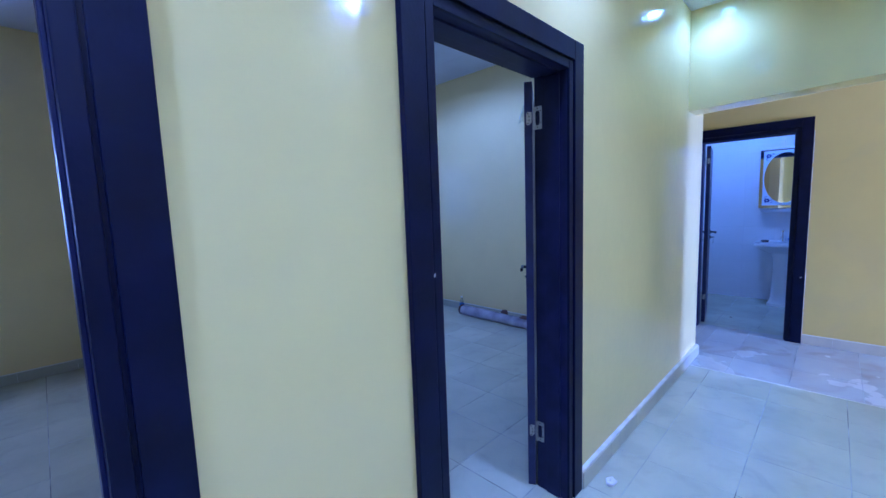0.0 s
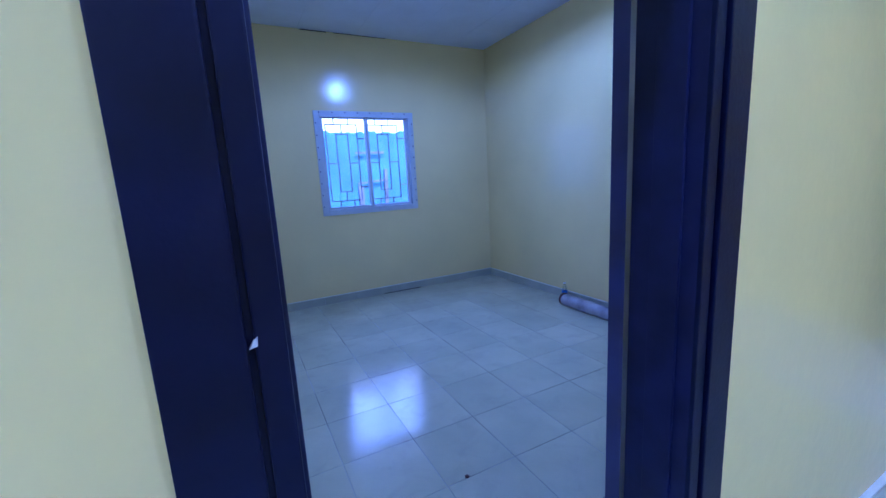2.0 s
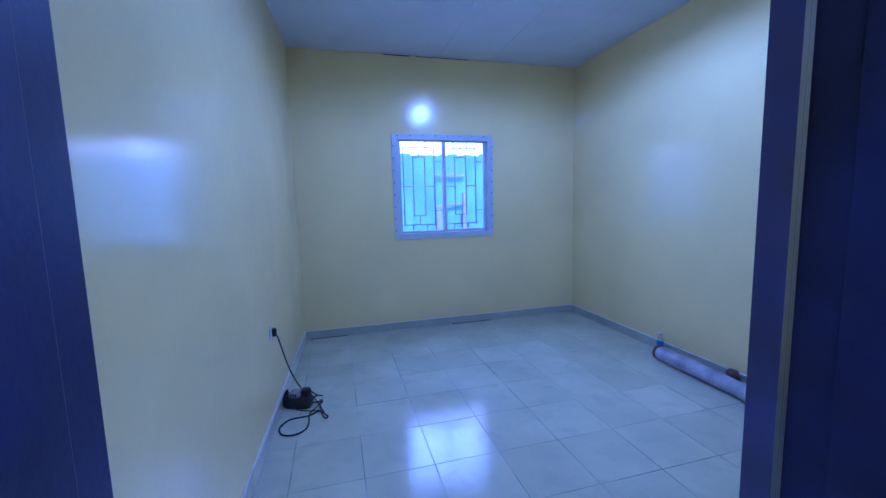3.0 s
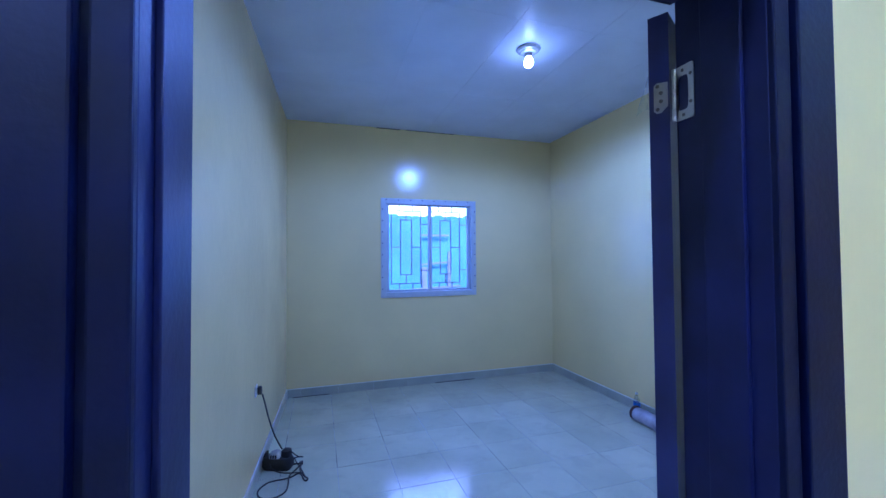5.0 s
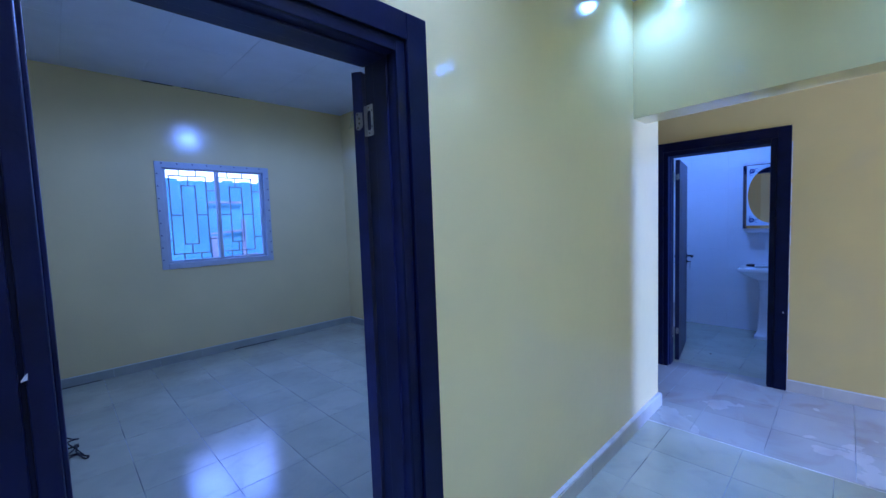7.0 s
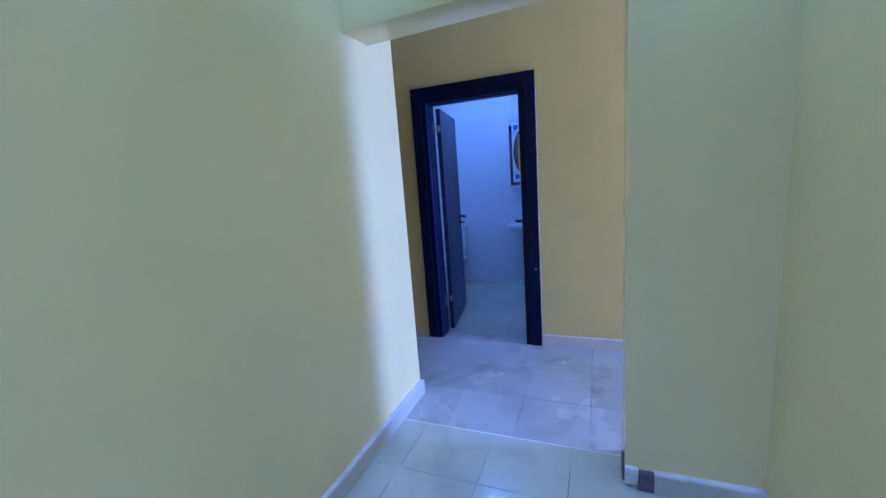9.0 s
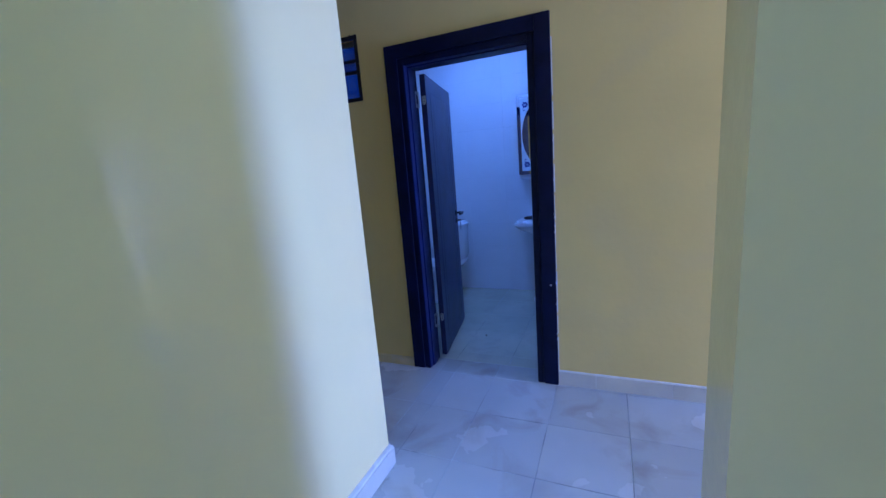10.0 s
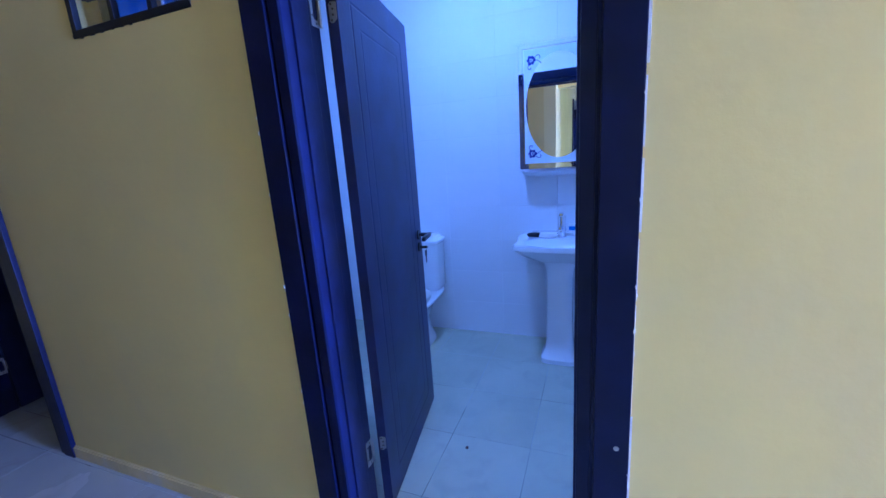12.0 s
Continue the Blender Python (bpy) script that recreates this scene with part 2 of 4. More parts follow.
def link_mesh(name, bm, material, smooth=False):
    bmesh.ops.recalc_face_normals(bm, faces=bm.faces[:])
    me = bpy.data.meshes.new(name)
    bm.to_mesh(me)
    bm.free()
    me.materials.append(material)
    if smooth:
        for p in me.polygons:
            p.use_smooth = True
        me.set_sharp_from_angle(angle=radians(35))
    return me


def part(name, bm, material, parent=None, label="", smooth=False, m=None):
    ob = new(name, link_mesh(name, bm, material, smooth))
    ob.parent = parent
    if m is not None:
        ob.matrix_local = m
    if label:
        ob["label"] = label
    return ob


def thing(name, m, label, category, group="", kind=""):
    ob = new(name)
    ob.empty_display_size = 0.05
    ob.matrix_world = m
    return tagged(ob, label, category, group, kind)


def struct(name, bm, material, label, category):
    return tagged(part(name, bm, material), label, category, kind="structure")


# ---------------------------------------------------------------- plan
H_HALL, H_BED, H_PASS = 2.835, 3.08, 3.0
TH = 0.15
Y_FAR = 4.265                      # bedroom's outer wall, inner face
XW = -4.5                          # closed end of the hall
X_HDR0, X_HDR1 = 1.857, 2.08       # cross wall with the opening
X_END = 2.347                      # end of the hall's long wall
X_BW0, X_BW1 = 3.258, 3.408        # wall of the bathroom door
Y_R = -1.72                        # hall's other long wall
Y_J = -1.213                       # jamb of the opening
Y_S = -5.3
D2 = (-0.925, -0.119)
D1 = (-2.533, -1.727)
DB = (-0.559, 0.187)
D3 = (1.99, 2.80)
DH = 2.0                           # clear height of the doors
LIN = 0.03                         # lining of the door frames
WIN = (-0.03, 1.085, 1.100, 2.195)
GR = (0.505, 1.062, 1.842, 2.240)
HT = 3.2


def wall_x(name, x0, x1, y0, y1, top, holes, material, label, back=None):
    """A wall along x, with holes (x0, x1, z0, z1)."""
    bm = bmesh.new()
    x = x0
    for a, b, c, d in sorted(holes):
        box(bm, x, y0, 0, a, y1, top)
        if c > 0:
            box(bm, a, y0, 0, b, y1, c)
        box(bm, a, y0, d, b, y1, top)
        x = b
    box(bm, x, y0, 0, x1, y1, top)
    ob = struct(name, bm, material, label, "wall")
    if back:
        ob.data.materials.append(back[1])
        for p in ob.data.polygons:
            if back[0](p.center, p.normal):
                p.material_index = 1
    return ob


def wall_y(name, y0, y1, x0, x1, top, holes, material, label, back=None):
    bm = bmesh.new()
    y = y0
    for a, b, c, d in sorted(holes):
        box(bm, x0, y, 0, x1, a, top)
        if c > 0:
            box(bm, x0, a, 0, x1, b, c)
        box(bm, x0, a, d, x1, b, top)
        y = b
    box(bm, x0, y, 0, x1, y1, top)
    ob = struct(name, bm, material, label, "wall")
    if back:
        ob.data.materials.append(back[1])
        for p in ob.data.polygons:
            if back[0](p.center, p.normal):
                p.material_index = 1
    return ob


GLOSSY = "glossy cream-yellow painted wall"
wall_x("wall_hall", XW, X_HDR0, 0, TH, HT, [(D1[0] - LIN, D1[1] + LIN, 0, DH + LIN), (D2[0] - LIN, D2[1] + LIN, 0, DH + LIN)], M_HALL, GLOSSY + " with two doorways", (lambda c, n: n.y > 0.5, M_BED))
wall_x("wall_stub", X_HDR0, X_END, 0, TH, HT, [], M_HALL, "glossy cream-yellow end of the hall wall past the opening", (lambda c, n: n.y > 0.5, M_BED))
wall_x("wall_far", XW, 2.235, Y_FAR, Y_FAR + TH, HT, [(-3.5, -2.5, 1.1, 2.175), WIN], M_BED, "glossy cream-yellow outer wall with sliding windows")
wall_y("wall_bedroom_side", TH, Y_FAR + TH, 2.235, X_END, HT, [], M_BED, GLOSSY + " beside the bedroom", (lambda c, n: n.x > 0.5, M_PASS))
bm = loft([[(-1.42, TH, z), (-1.294, TH, z), (-1.115, Y_FAR, z), (-1.245, Y_FAR, z)] for z in (0, HT)])
struct("wall_partition", bm, M_BED, GLOSSY + " between two bedrooms, slightly askew", "wall")
wall_y("wall_end", Y_R - TH, Y_FAR + TH, XW - TH, XW, HT, [], M_HALL, GLOSSY + " closing the hall")
wall_x("wall_hall_right", XW, X_HDR0, Y_R - TH, Y_R, HT, [], M_HALL, GLOSSY + " with a light switch")
opening = wall_y("wall_opening", Y_S, 0.0, X_HDR0, X_HDR1, HT, [(Y_J, 0.0 - 1e-4, 0, 2.112)], M_HALL, GLOSSY + " with a wide plain opening", (lambda c, n: n.x > 0.5, M_PASS))
# the lintel was cast slightly out of level
for v in opening.data.vertices:
    if abs(v.co.z - 2.112) < 1e-4:
        v.co.z = 2.097 + 0.038 * v.co.y / Y_J
wall_y("wall_bathroom", Y_S, Y_FAR + TH, X_BW0, X_BW1, HT, [(DB[0] - LIN, DB[1] + LIN, 0, DH + LIN), GR, (D3[0] - LIN, D3[1] + LIN, 0, DH + LIN)], M_PASS, "matt tan-yellow wall with a bathroom door and a small barred window", (lambda c, n: n.x > 0.5, M_WTILE))
wall_x("wall_passage_south", X_HDR1, X_BW0, Y_S - TH, Y_S, HT, [(2.38, 3.16, 0.1, 2.4)], M_PASS, "tan wall with a tall outer window")
wall_x("wall_passage_north", X_END, X_BW0, Y_FAR, Y_FAR + TH, HT, [], M_PASS, "tan wall closing the passage")
wall_y("wall_bath_far", -1.15, Y_FAR + TH, 5.143, 5.293, HT, [], M_MORTAR, "wall behind the white bathroom tiles")
wall_x("wall_bath_right", X_BW1, 5.143, -1.15, -1.0, HT, [], M_WTILE, "white tiled bathroom wall")
wall_x("wall_bath_left", X_BW1, 5.143, 1.5, 1.65, HT, [], M_WTILE, "white tiled bathroom wall beside the toilet")
wall_x("wall_store_far", X_BW1, 5.143, Y_FAR, Y_FAR + TH, HT, [], M_WHITE, "plain painted wall of a dark room")

# ceilings
bm = bmesh.new()
# boards between seams, with narrow cover strips
sx, sy = [-1.3, -0.745, -0.13, 0.485, 1.10, 1.715, 2.235], [TH, 0.64, 1.86, 3.08, Y_FAR]
for a, b in zip(sx, sx[1:]):
    for c, d in zip(sy, sy[1:]):
        box(bm, a + 0.0012, c + 0.0012, H_BED, b - 0.0012, d - 0.0012, H_BED + 0.012)
box(bm, sx[0], TH, H_BED + 0.012, sx[-1], Y_FAR, H_BED + 0.03)
box(bm, -0.145, TH, H_BED - 0.003, -0.115, Y_FAR, H_BED)
bed_ceiling = struct("ceiling_bedroom", bm, M_CEIL, "pale ceiling boards with thin seams", "ceiling")
struct("ceiling_room", boxes((XW, TH, H_BED, -1.30, Y_FAR, H_BED + 0.03)), M_CEIL, "pale board ceiling", "ceiling")
struct("ceiling_hall", boxes((XW, Y_R, H_HALL, X_HDR0, 0, H_HALL + 0.03)), M_WHITE, "white painted hall ceiling", "ceiling")
struct("ceiling_passage", boxes((X_HDR1, Y_S, H_PASS, X_BW0, 0, H_PASS + 0.03), (X_END, 0, H_PASS, X_BW0, Y_FAR, H_PASS + 0.03)), M_WHITE, "white passage ceiling", "ceiling")
struct("ceiling_bathroom", boxes((X_BW1, -1.0, 2.97, 5.143, 1.5, 3.0), (X_BW1, 1.65, 2.97, 5.143, Y_FAR, 3.0)), M_WHITE, "white bathroom ceiling", "ceiling")
struct("roof", boxes((XW - TH, Y_S - TH, HT, 5.293, Y_FAR + TH, HT + 0.1)), M_CEMENT, "flat roof slab over the house", "roof")


# ---------------------------------------------------------------- doors
def leaf_mesh(w, h, t):
    bm = bmesh.new()
    box(bm, 0, 0, 0, w, t, h)
    for ny in (-1, 1):
        f = [f for f in bm.faces if f.normal.y * ny > 0.9 or abs(f.calc_center_median().y - (0 if ny < 0 else t)) < 1e-4]
        f = max(f, key=lambda q: q.calc_area())
        for inset, depth in ((0.10, 0.0), (0.006, -0.0016), (0.006, 0.0016), (0.055, 0.0), (0.005, -0.0010), (0.005, 0.0010)):
            bmesh.ops.recalc_face_normals(bm, faces=bm.faces[:])
            bmesh.ops.inset_region(bm, faces=[f], thickness=inset, depth=depth, use_even_offset=True)
    return bm


def cyl(bm, p, axis, r, length, seg=16):
    axis = Vector(axis).normalized()
    rot = axis.to_track_quat("Z", "Y").to_matrix().to_4x4()
    bmesh.ops.create_cone(bm, cap_ends=True, segments=seg, radius1=r, radius2=r, depth=length, matrix=Matrix.Translation(p) @ rot)
    return bm


def handle_set(leaf, x, z, t, side, key):
    """Lever handle with roses on one face of a leaf; the lever points to the hinge."""
    y0 = 0 if side < 0 else t
    bm = bmesh.new()
    cyl(bm, (x, y0 + side * 0.004, z), (0, 1, 0), 0.026, 0.009, 24)
    cyl(bm, (x, y0 + side * 0.032, z), (0, 1, 0), 0.010, 0.056)
    lo, hi = sorted((y0 + side * 0.052, y0 + side * 0.068))
    box(bm, x - 0.125, lo, z - 0.011, x + 0.013, hi, z + 0.011, bevel=0.004)
    h = part("handle", bm, M_BLACK, leaf, "black lever handle", True)
    bm = bmesh.new()
    cyl(bm, (x, y0 + side * 0.004, z - 0.065), (0, 1, 0), 0.024, 0.009, 24)
    cyl(bm, (x, y0 + side * 0.010, z - 0.065), (0, 1, 0), 0.009, 0.014)
    part("keyhole_rose", bm, M_BLACK, leaf, "black keyhole rose", True)
    if key:
        bm = bmesh.new()
        a, b = sorted((y0 + side * 0.016, y0 + side * 0.045))
        box(bm, x - 0.002, a, z - 0.072, x + 0.002, b, z - 0.060)
        a, b = sorted((y0 + side * 0.034, y0 + side * 0.037))
        box(bm, x - 0.015, a, z - 0.112, x + 0.015, b, z - 0.080, bevel=0.0012)
        box(bm, x - 0.005, a, z - 0.150, x + 0.005, b, z - 0.112)
        part("key", bm, M_BLACK, leaf, "small metal key with its spare")


def hinge(parent, leaf, z, px, py, sx, leaf_t):
    """Flush hinge: a plate with a rounded cut-out on the jamb, a knuckle, and a small chamfered plate on the leaf's edge."""
    bm = bmesh.new()
    n, hy, hz = 32, 0.019, 0.051
    cy = py + 0.010 - hy
    rings = []
    for x in (0.0, 0.0022):
        for ry, rz, p, oy in ((hy, hz, 16, 0.0), (hy * 0.60, hz * 0.64, 5, 0.003)):
            ring = []
            for k in range(n):
                a = 2 * math.pi * (k + 0.5) / n
                c, q = math.cos(a), math.sin(a)
                ring.append((px - sx * x, cy + oy + ry * math.copysign(abs(c) ** (2 / p), c), z + rz * math.copysign(abs(q) ** (2 / p), q)))
            rings.append([bm.verts.new(v) for v in ring])
    for i, j in ((0, 2), (2, 3), (3, 1), (1, 0)):
        for k in range(n):
            e = (k + 1) % n
            bm.faces.new((rings[i][k], rings[i][e], rings[j][e], rings[j][k]))
    for dz, length in ((-0.038, 0.024), (-0.0125, 0.025), (0.0135, 0.025), (0.038, 0.022)):
        cyl(bm, (px - sx * 0.006, py + 0.009, z + dz), (0, 0, 1), 0.0042, length, 12)
    h = part("hinge", bm, M_STEEL, parent, "stainless steel flush hinge", True)
    for dy, dz in ((-0.003, 0.042), (0.0135, 0.030), (0.0135, -0.022), (-0.002, -0.042)):
        part("screw", cyl(bmesh.new(), (px - sx * 0.0024, cy - dy, z + dz), (1, 0, 0), 0.0032, 0.0012, 10), M_SCREW, h)
    o, e, z = 0.003, leaf_t - 0.009, z - 0.005
    outline = [(o, z - 0.020), (o, z + 0.026), (e - 0.006, z + 0.028), (e, z + 0.023), (e, z - 0.026), (e - 0.005, z - 0.031), (o + 0.012, z - 0.031)]
    p = part("hinge_plate", loft([[(x, y, zz) for y, zz in outline] for x in (0.0, -0.0025)]), M_STEEL, leaf, "steel hinge plate with screws", True)
    for k, dz in enumerate((-0.024, -0.009, 0.007, 0.021)):
        part("screw", cyl(bmesh.new(), (-0.0028, leaf_t * 0.48 + (0.003 if k in (0, 3) else -0.003), z + dz), (1, 0, 0), 0.0036, 0.0012, 10), M_SCREW, p)


AR = 0.124


def door(name, m, w, h, hinge_left, pivot, angle, label, flip=False, wide=0.0):
    """Frame in local x (along the wall), y (through the wall, away from the hall). The leaf turns about pivot."""
    d = thing(name, m, label, "door", "dark interior doors", "structure")
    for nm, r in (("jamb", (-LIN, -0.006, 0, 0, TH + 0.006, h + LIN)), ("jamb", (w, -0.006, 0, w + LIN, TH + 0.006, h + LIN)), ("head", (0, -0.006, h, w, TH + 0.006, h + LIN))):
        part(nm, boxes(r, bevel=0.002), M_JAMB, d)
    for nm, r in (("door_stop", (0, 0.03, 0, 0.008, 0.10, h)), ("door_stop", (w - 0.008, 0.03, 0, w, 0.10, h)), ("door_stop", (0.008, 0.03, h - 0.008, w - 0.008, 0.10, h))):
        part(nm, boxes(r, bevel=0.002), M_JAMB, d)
    for side in (0, 1):
        def ys(b):
            return (-b, -0.0005) if side == 0 else (TH + 0.0005, TH + b)
        for sg, x in ((-1, 0.0), (1, w)):
            bm = bmesh.new()
            extra = wide if sg < 0 and side == 0 else 0.0
            for a, b, b_y, top in ((0.042, AR + extra, 0.022, AR), (0.0005 + 0.012 * side, 0.034, 0.015, 0.034), (0.034, 0.042, 0.009, 0.042)):
                lo, hi = sorted((x + sg * a, x + sg * b))
                y0, y1 = ys(b_y)
                box(bm, lo, y0, 0, hi, y1, h + top, bevel=0.003 if b_y > 0.01 else 0)
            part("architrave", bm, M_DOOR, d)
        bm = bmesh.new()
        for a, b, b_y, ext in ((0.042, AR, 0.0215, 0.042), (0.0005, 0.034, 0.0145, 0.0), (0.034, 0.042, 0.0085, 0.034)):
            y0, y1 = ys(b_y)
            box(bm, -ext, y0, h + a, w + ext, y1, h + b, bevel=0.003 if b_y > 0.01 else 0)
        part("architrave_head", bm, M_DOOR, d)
    lw, lt = w - 0.006, 0.036
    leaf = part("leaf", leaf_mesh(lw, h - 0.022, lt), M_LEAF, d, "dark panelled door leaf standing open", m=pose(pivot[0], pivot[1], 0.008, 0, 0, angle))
    hz = 1.005 if flip else 0.985
    handle_set(leaf, lw - 0.06, hz, lt, -1, not flip)
    handle_set(leaf, lw - 0.06, hz, lt, 1, flip)
    for z in (0.30, 1.821):
        hx = 0 if hinge_left else w
        hinge(d, leaf, z, hx, TH - 0.004, -1 if hinge_left else 1, lt)
    return d


door("door_2", pose(D2[0], 0, 0), D2[1] - D2[0], DH, False, (D2[1] - D2[0] - 0.010, TH + 0.012), 30, "dark-stained bedroom door standing wide open", True, 0.004)
door("door_1", pose(D1[0], 0, 0), D1[1] - D1[0], DH, True, (0.02, TH + 0.012), 120, "dark-stained door of another bedroom, standing open")
# local x runs towards -y here
door("door_3", pose(X_BW0, DB[1], 0, 0, 0, -90) , DB[1] - DB[0], DH, True, (DB[1] - 0.147, 3.458 - X_BW0), 99, "dark-stained bathroom door standing open inwards")
door("door_4", pose(X_BW0, D3[1], 0, 0, 0, -90), D3[1] - D3[0], DH, True, (0.02, TH + 0.012), 94, "dark-stained door at the end of the passage, open inwards")

# ---------------------------------------------------------------- bedroom window
win = thing("window_1", pose(0, Y_FAR, 0), "white aluminium sliding window with steel bars outside", "window", kind="structure")
x0, x1, z0, z1 = WIN
fl = 0.045
for nm, r in (("frame_side", (x0 - fl, -0.012, z0 - fl, x0 + 0.02, 0.07, z1 + fl)), ("frame_side", (x1 - 0.02, -0.012, z0 - fl, x1 + fl, 0.07, z1 + fl)),
              ("frame_head", (x0 + 0.02, -0.012, z1 - 0.02, x1 - 0.02, 0.07, z1 + fl)), ("frame_sill", (x0 + 0.02, -0.018, z0 - fl, x1 - 0.02, 0.07, z0 + 0.02))):
    part(nm, boxes(r, bevel=0.003), M_ALU, win)
xm = (x0 + x1) / 2 + 0.01
for y, a, b in ((0.020, x0 + 0.02, xm + 0.02), (0.048, xm - 0.02, x1 - 0.02)):
    bm = bmesh.new()
    for r in ((a, y, z0 + 0.02, a + 0.035, y + 0.022, z1 - 0.02), (b - 0.036, y, z0 + 0.02, b, y + 0.022, z1 - 0.02), (a + 0.035, y, z0 + 0.02, b - 0.036, y + 0.022, z0 + 0.045), (a + 0.035, y, z1 - 0.035, b - 0.036, y + 0.022, z1 - 0.02)):
        box(bm, *r, bevel=0.002)
    s = part("sash", bm, M_ALU, win)
    g = part("pane", boxes((a + 0.03, y + 0.009, z0 + 0.04, b - 0.031, y + 0.013, z1 - 0.03)), M_GLASS, s)
    g.visible_shadow = False
rv = link_mesh("rivet", lathe([(0, 0.0), (0.009, 0.0), (0.009, 0.003), (0.005, 0.006), (0, 0.0065)], 10), M_BARS, True)
for i in range(8):
    for px, pz in ((x0 - fl + 0.018, z0 + 0.06 + i * 0.135), (x1 + fl - 0.018, z0 + 0.06 + i * 0.135), (x0 + 0.02 + i * 0.147, z1 + fl - 0.018)):
        o = new("rivet", rv)
        o.parent = win
        o.matrix_local = pose(px, -0.012, pz, 90)
bars = thing("window_grille", pose(0, Y_FAR + 0.11, 0), "grey steel burglar bars in a rectangle pattern", "window grille")
r = 0.006


def bar(ax, az, bx_, bz):
    part("bar", boxes((min(ax, bx_) - r, -r, min(az, bz) - r, max(ax, bx_) + r, r, max(az, bz) + r)), M_BARS, bars)


for k in (0, 1):
    ax, bx1 = ((0.068, 0.437), (0.57, 0.952))[k]
    zt, zb = 2.105, 1.21
    bar(ax, zb, ax, z1 - 0.01 if k else zt)
    bar(bx1, zb, bx1, zt)
    bar(ax, zt, bx1, zt)
    bar(ax, zb, bx1, zb)
    c = (ax + bx1) / 2
    bar(c - 0.07, zb + 0.11, c - 0.07, zt - 0.11)
    bar(c + 0.07, zb + 0.11, c + 0.07, zt - 0.11)
    bar(c - 0.07, zb + 0.11, c + 0.07, zb + 0.11)
    bar(c - 0.07, zt - 0.11, c + 0.07, zt - 0.11)
    bar(c, zt - 0.11, c, zt)
    bar(c, zb, c, zb + 0.11)
    bar(ax, (zb + zt) / 2, c - 0.07, (zb + zt) / 2)
    bar(c + 0.07, (zb + zt) / 2, bx1, (zb + zt) / 2)
    for q in (c - 0.085, c + 0.085):
        bar(q, zt, q, z1 - 0.005)
        bar(q, z0 + 0.005, q, zb)
    for zz in (zt - 0.16, zb + 0.16):
        bar(ax - 0.075, zz, ax, zz)
        bar(bx1, zz, bx1 + 0.09, zz)
bar(x0 + 0.006, z0 + 0.005, x0 + 0.006, z1 - 0.005)
bar(x1 - 0.006, z0 + 0.005, x1 - 0.006, z1 - 0.005)

# second bedroom's window, added out of view
win2 = thing("window_2", pose(0, Y_FAR, 0), "white aluminium window added, unseen, for the other bedroom", "window", kind="structure")
for nm, rr in (("frame_side", (-3.545, -0.012, 1.055, -3.48, 0.07, 2.22)), ("frame_side", (-2.52, -0.012, 1.055, -2.455, 0.07, 2.22)), ("frame_head", (-3.48, -0.012, 2.155, -2.52, 0.07, 2.22)), ("frame_sill", (-3.48, -0.012, 1.055, -2.52, 0.07, 1.12)), ("mullion", (-3.02, 0.02, 1.12, -2.98, 0.06, 2.155))):
    part(nm, boxes(rr, bevel=0.003), M_ALU, win2)

# ---------------------------------------------------------------- outside
struct("ground", boxes((-60, -60, -0.25, 60, 60, -0.15)), M_GROUND, "bare sandy ground round the house", "ground")
struct("floor", boxes((XW - TH, Y_S - TH, -0.15, 5.293, Y_FAR + TH, -0.006)), M_GROUT, "grey bedding under the floor tiles", "floor")
fence = tagged(part("boundary_wall", boxes((-14, 6.4, -0.15, 14, 6.6, 2.27), bevel=0.01), M_FENCE), "light blue painted boundary wall of the yard", "wall")
bm = bmesh.new()
rng = random.Random(5)
x = -4.0
while x < 5.0:
    w = rng.uniform(0.06, 0.30)
    box(bm, x, 6.42, 2.271, x + w, 6.58, 2.272 + rng.uniform(0.004, 0.035), bevel=0.003)
    x += w + rng.uniform(0.02, 0.25)
part("coping_rubble", bm, M_FENCE, fence, "uneven broken top edge")
struct("backdrop", boxes((-60, 58, -0.15, 60, 58.2, 45)), M_HAZE, "plain white overcast sky in the distance", "sky")

# yard: a timber frame leaning by the boundary wall
rack = thing("timber_rack", pose(1.20, 6.36, -0.15), "pale weathered timber rack against the boundary wall", "rack")
for nm, r, a in (("post", (-0.24, 0, 0, -0.15, 0.03, 1.52), 0), ("post", (0.20, 0, 0, 0.26, 0.03, 1.80), 1.5), ("rail", (-0.25, -0.015, 2.06, 0.26, -0.001, 2.10), 0), ("rail", (-0.25, -0.015, 1.565, 0.25, -0.001, 1.60), -5), ("rail", (-0.42, -0.015, 1.13, 0.48, -0.001, 1.165), -3)):
    part(nm, boxes(r, bevel=0.004), M_TIMBER, rack, m=pose(0, 0, 0, 0, a, 0) if nm == "post" else pose(0, 0, (r[2] + r[5]) / 2, 0, a, 0) @ pose(0, 0, -(r[2] + r[5]) / 2))

# ---------------------------------------------------------------- lamps
def bulb_lamp(name, x, y, z, label):
    b = thing(name, pose(x, y, z), label, "ceiling lamp", "bare bulb lamps")
    part("rosette", lathe([(0, 0), (0.088, 0), (0.091, -0.006), (0.084, -0.013), (0.078, -0.012), (0.074, -0.020), (0.062, -0.024), (0.058, -0.030), (0.044, -0.034), (0, -0.036)]), M_PEARL, b, "grey stepped plastic base", True)
    part("holder", lathe([(0, -0.036), (0.030, -0.036), (0.029, -0.05), (0.024, -0.062), (0, -0.062)], 24), M_STEEL, b, "", True)
    part("bulb", lathe([(0, -0.140), (0.015, -0.138), (0.029, -0.129), (0.035, -0.114), (0.035, -0.098), (0.031, -0.085), (0.024, -0.070), (0.022, -0.0625), (0, -0.0625)], 24), M_BULB, b, "glowing white bulb", True).visible_shadow = False
    return b


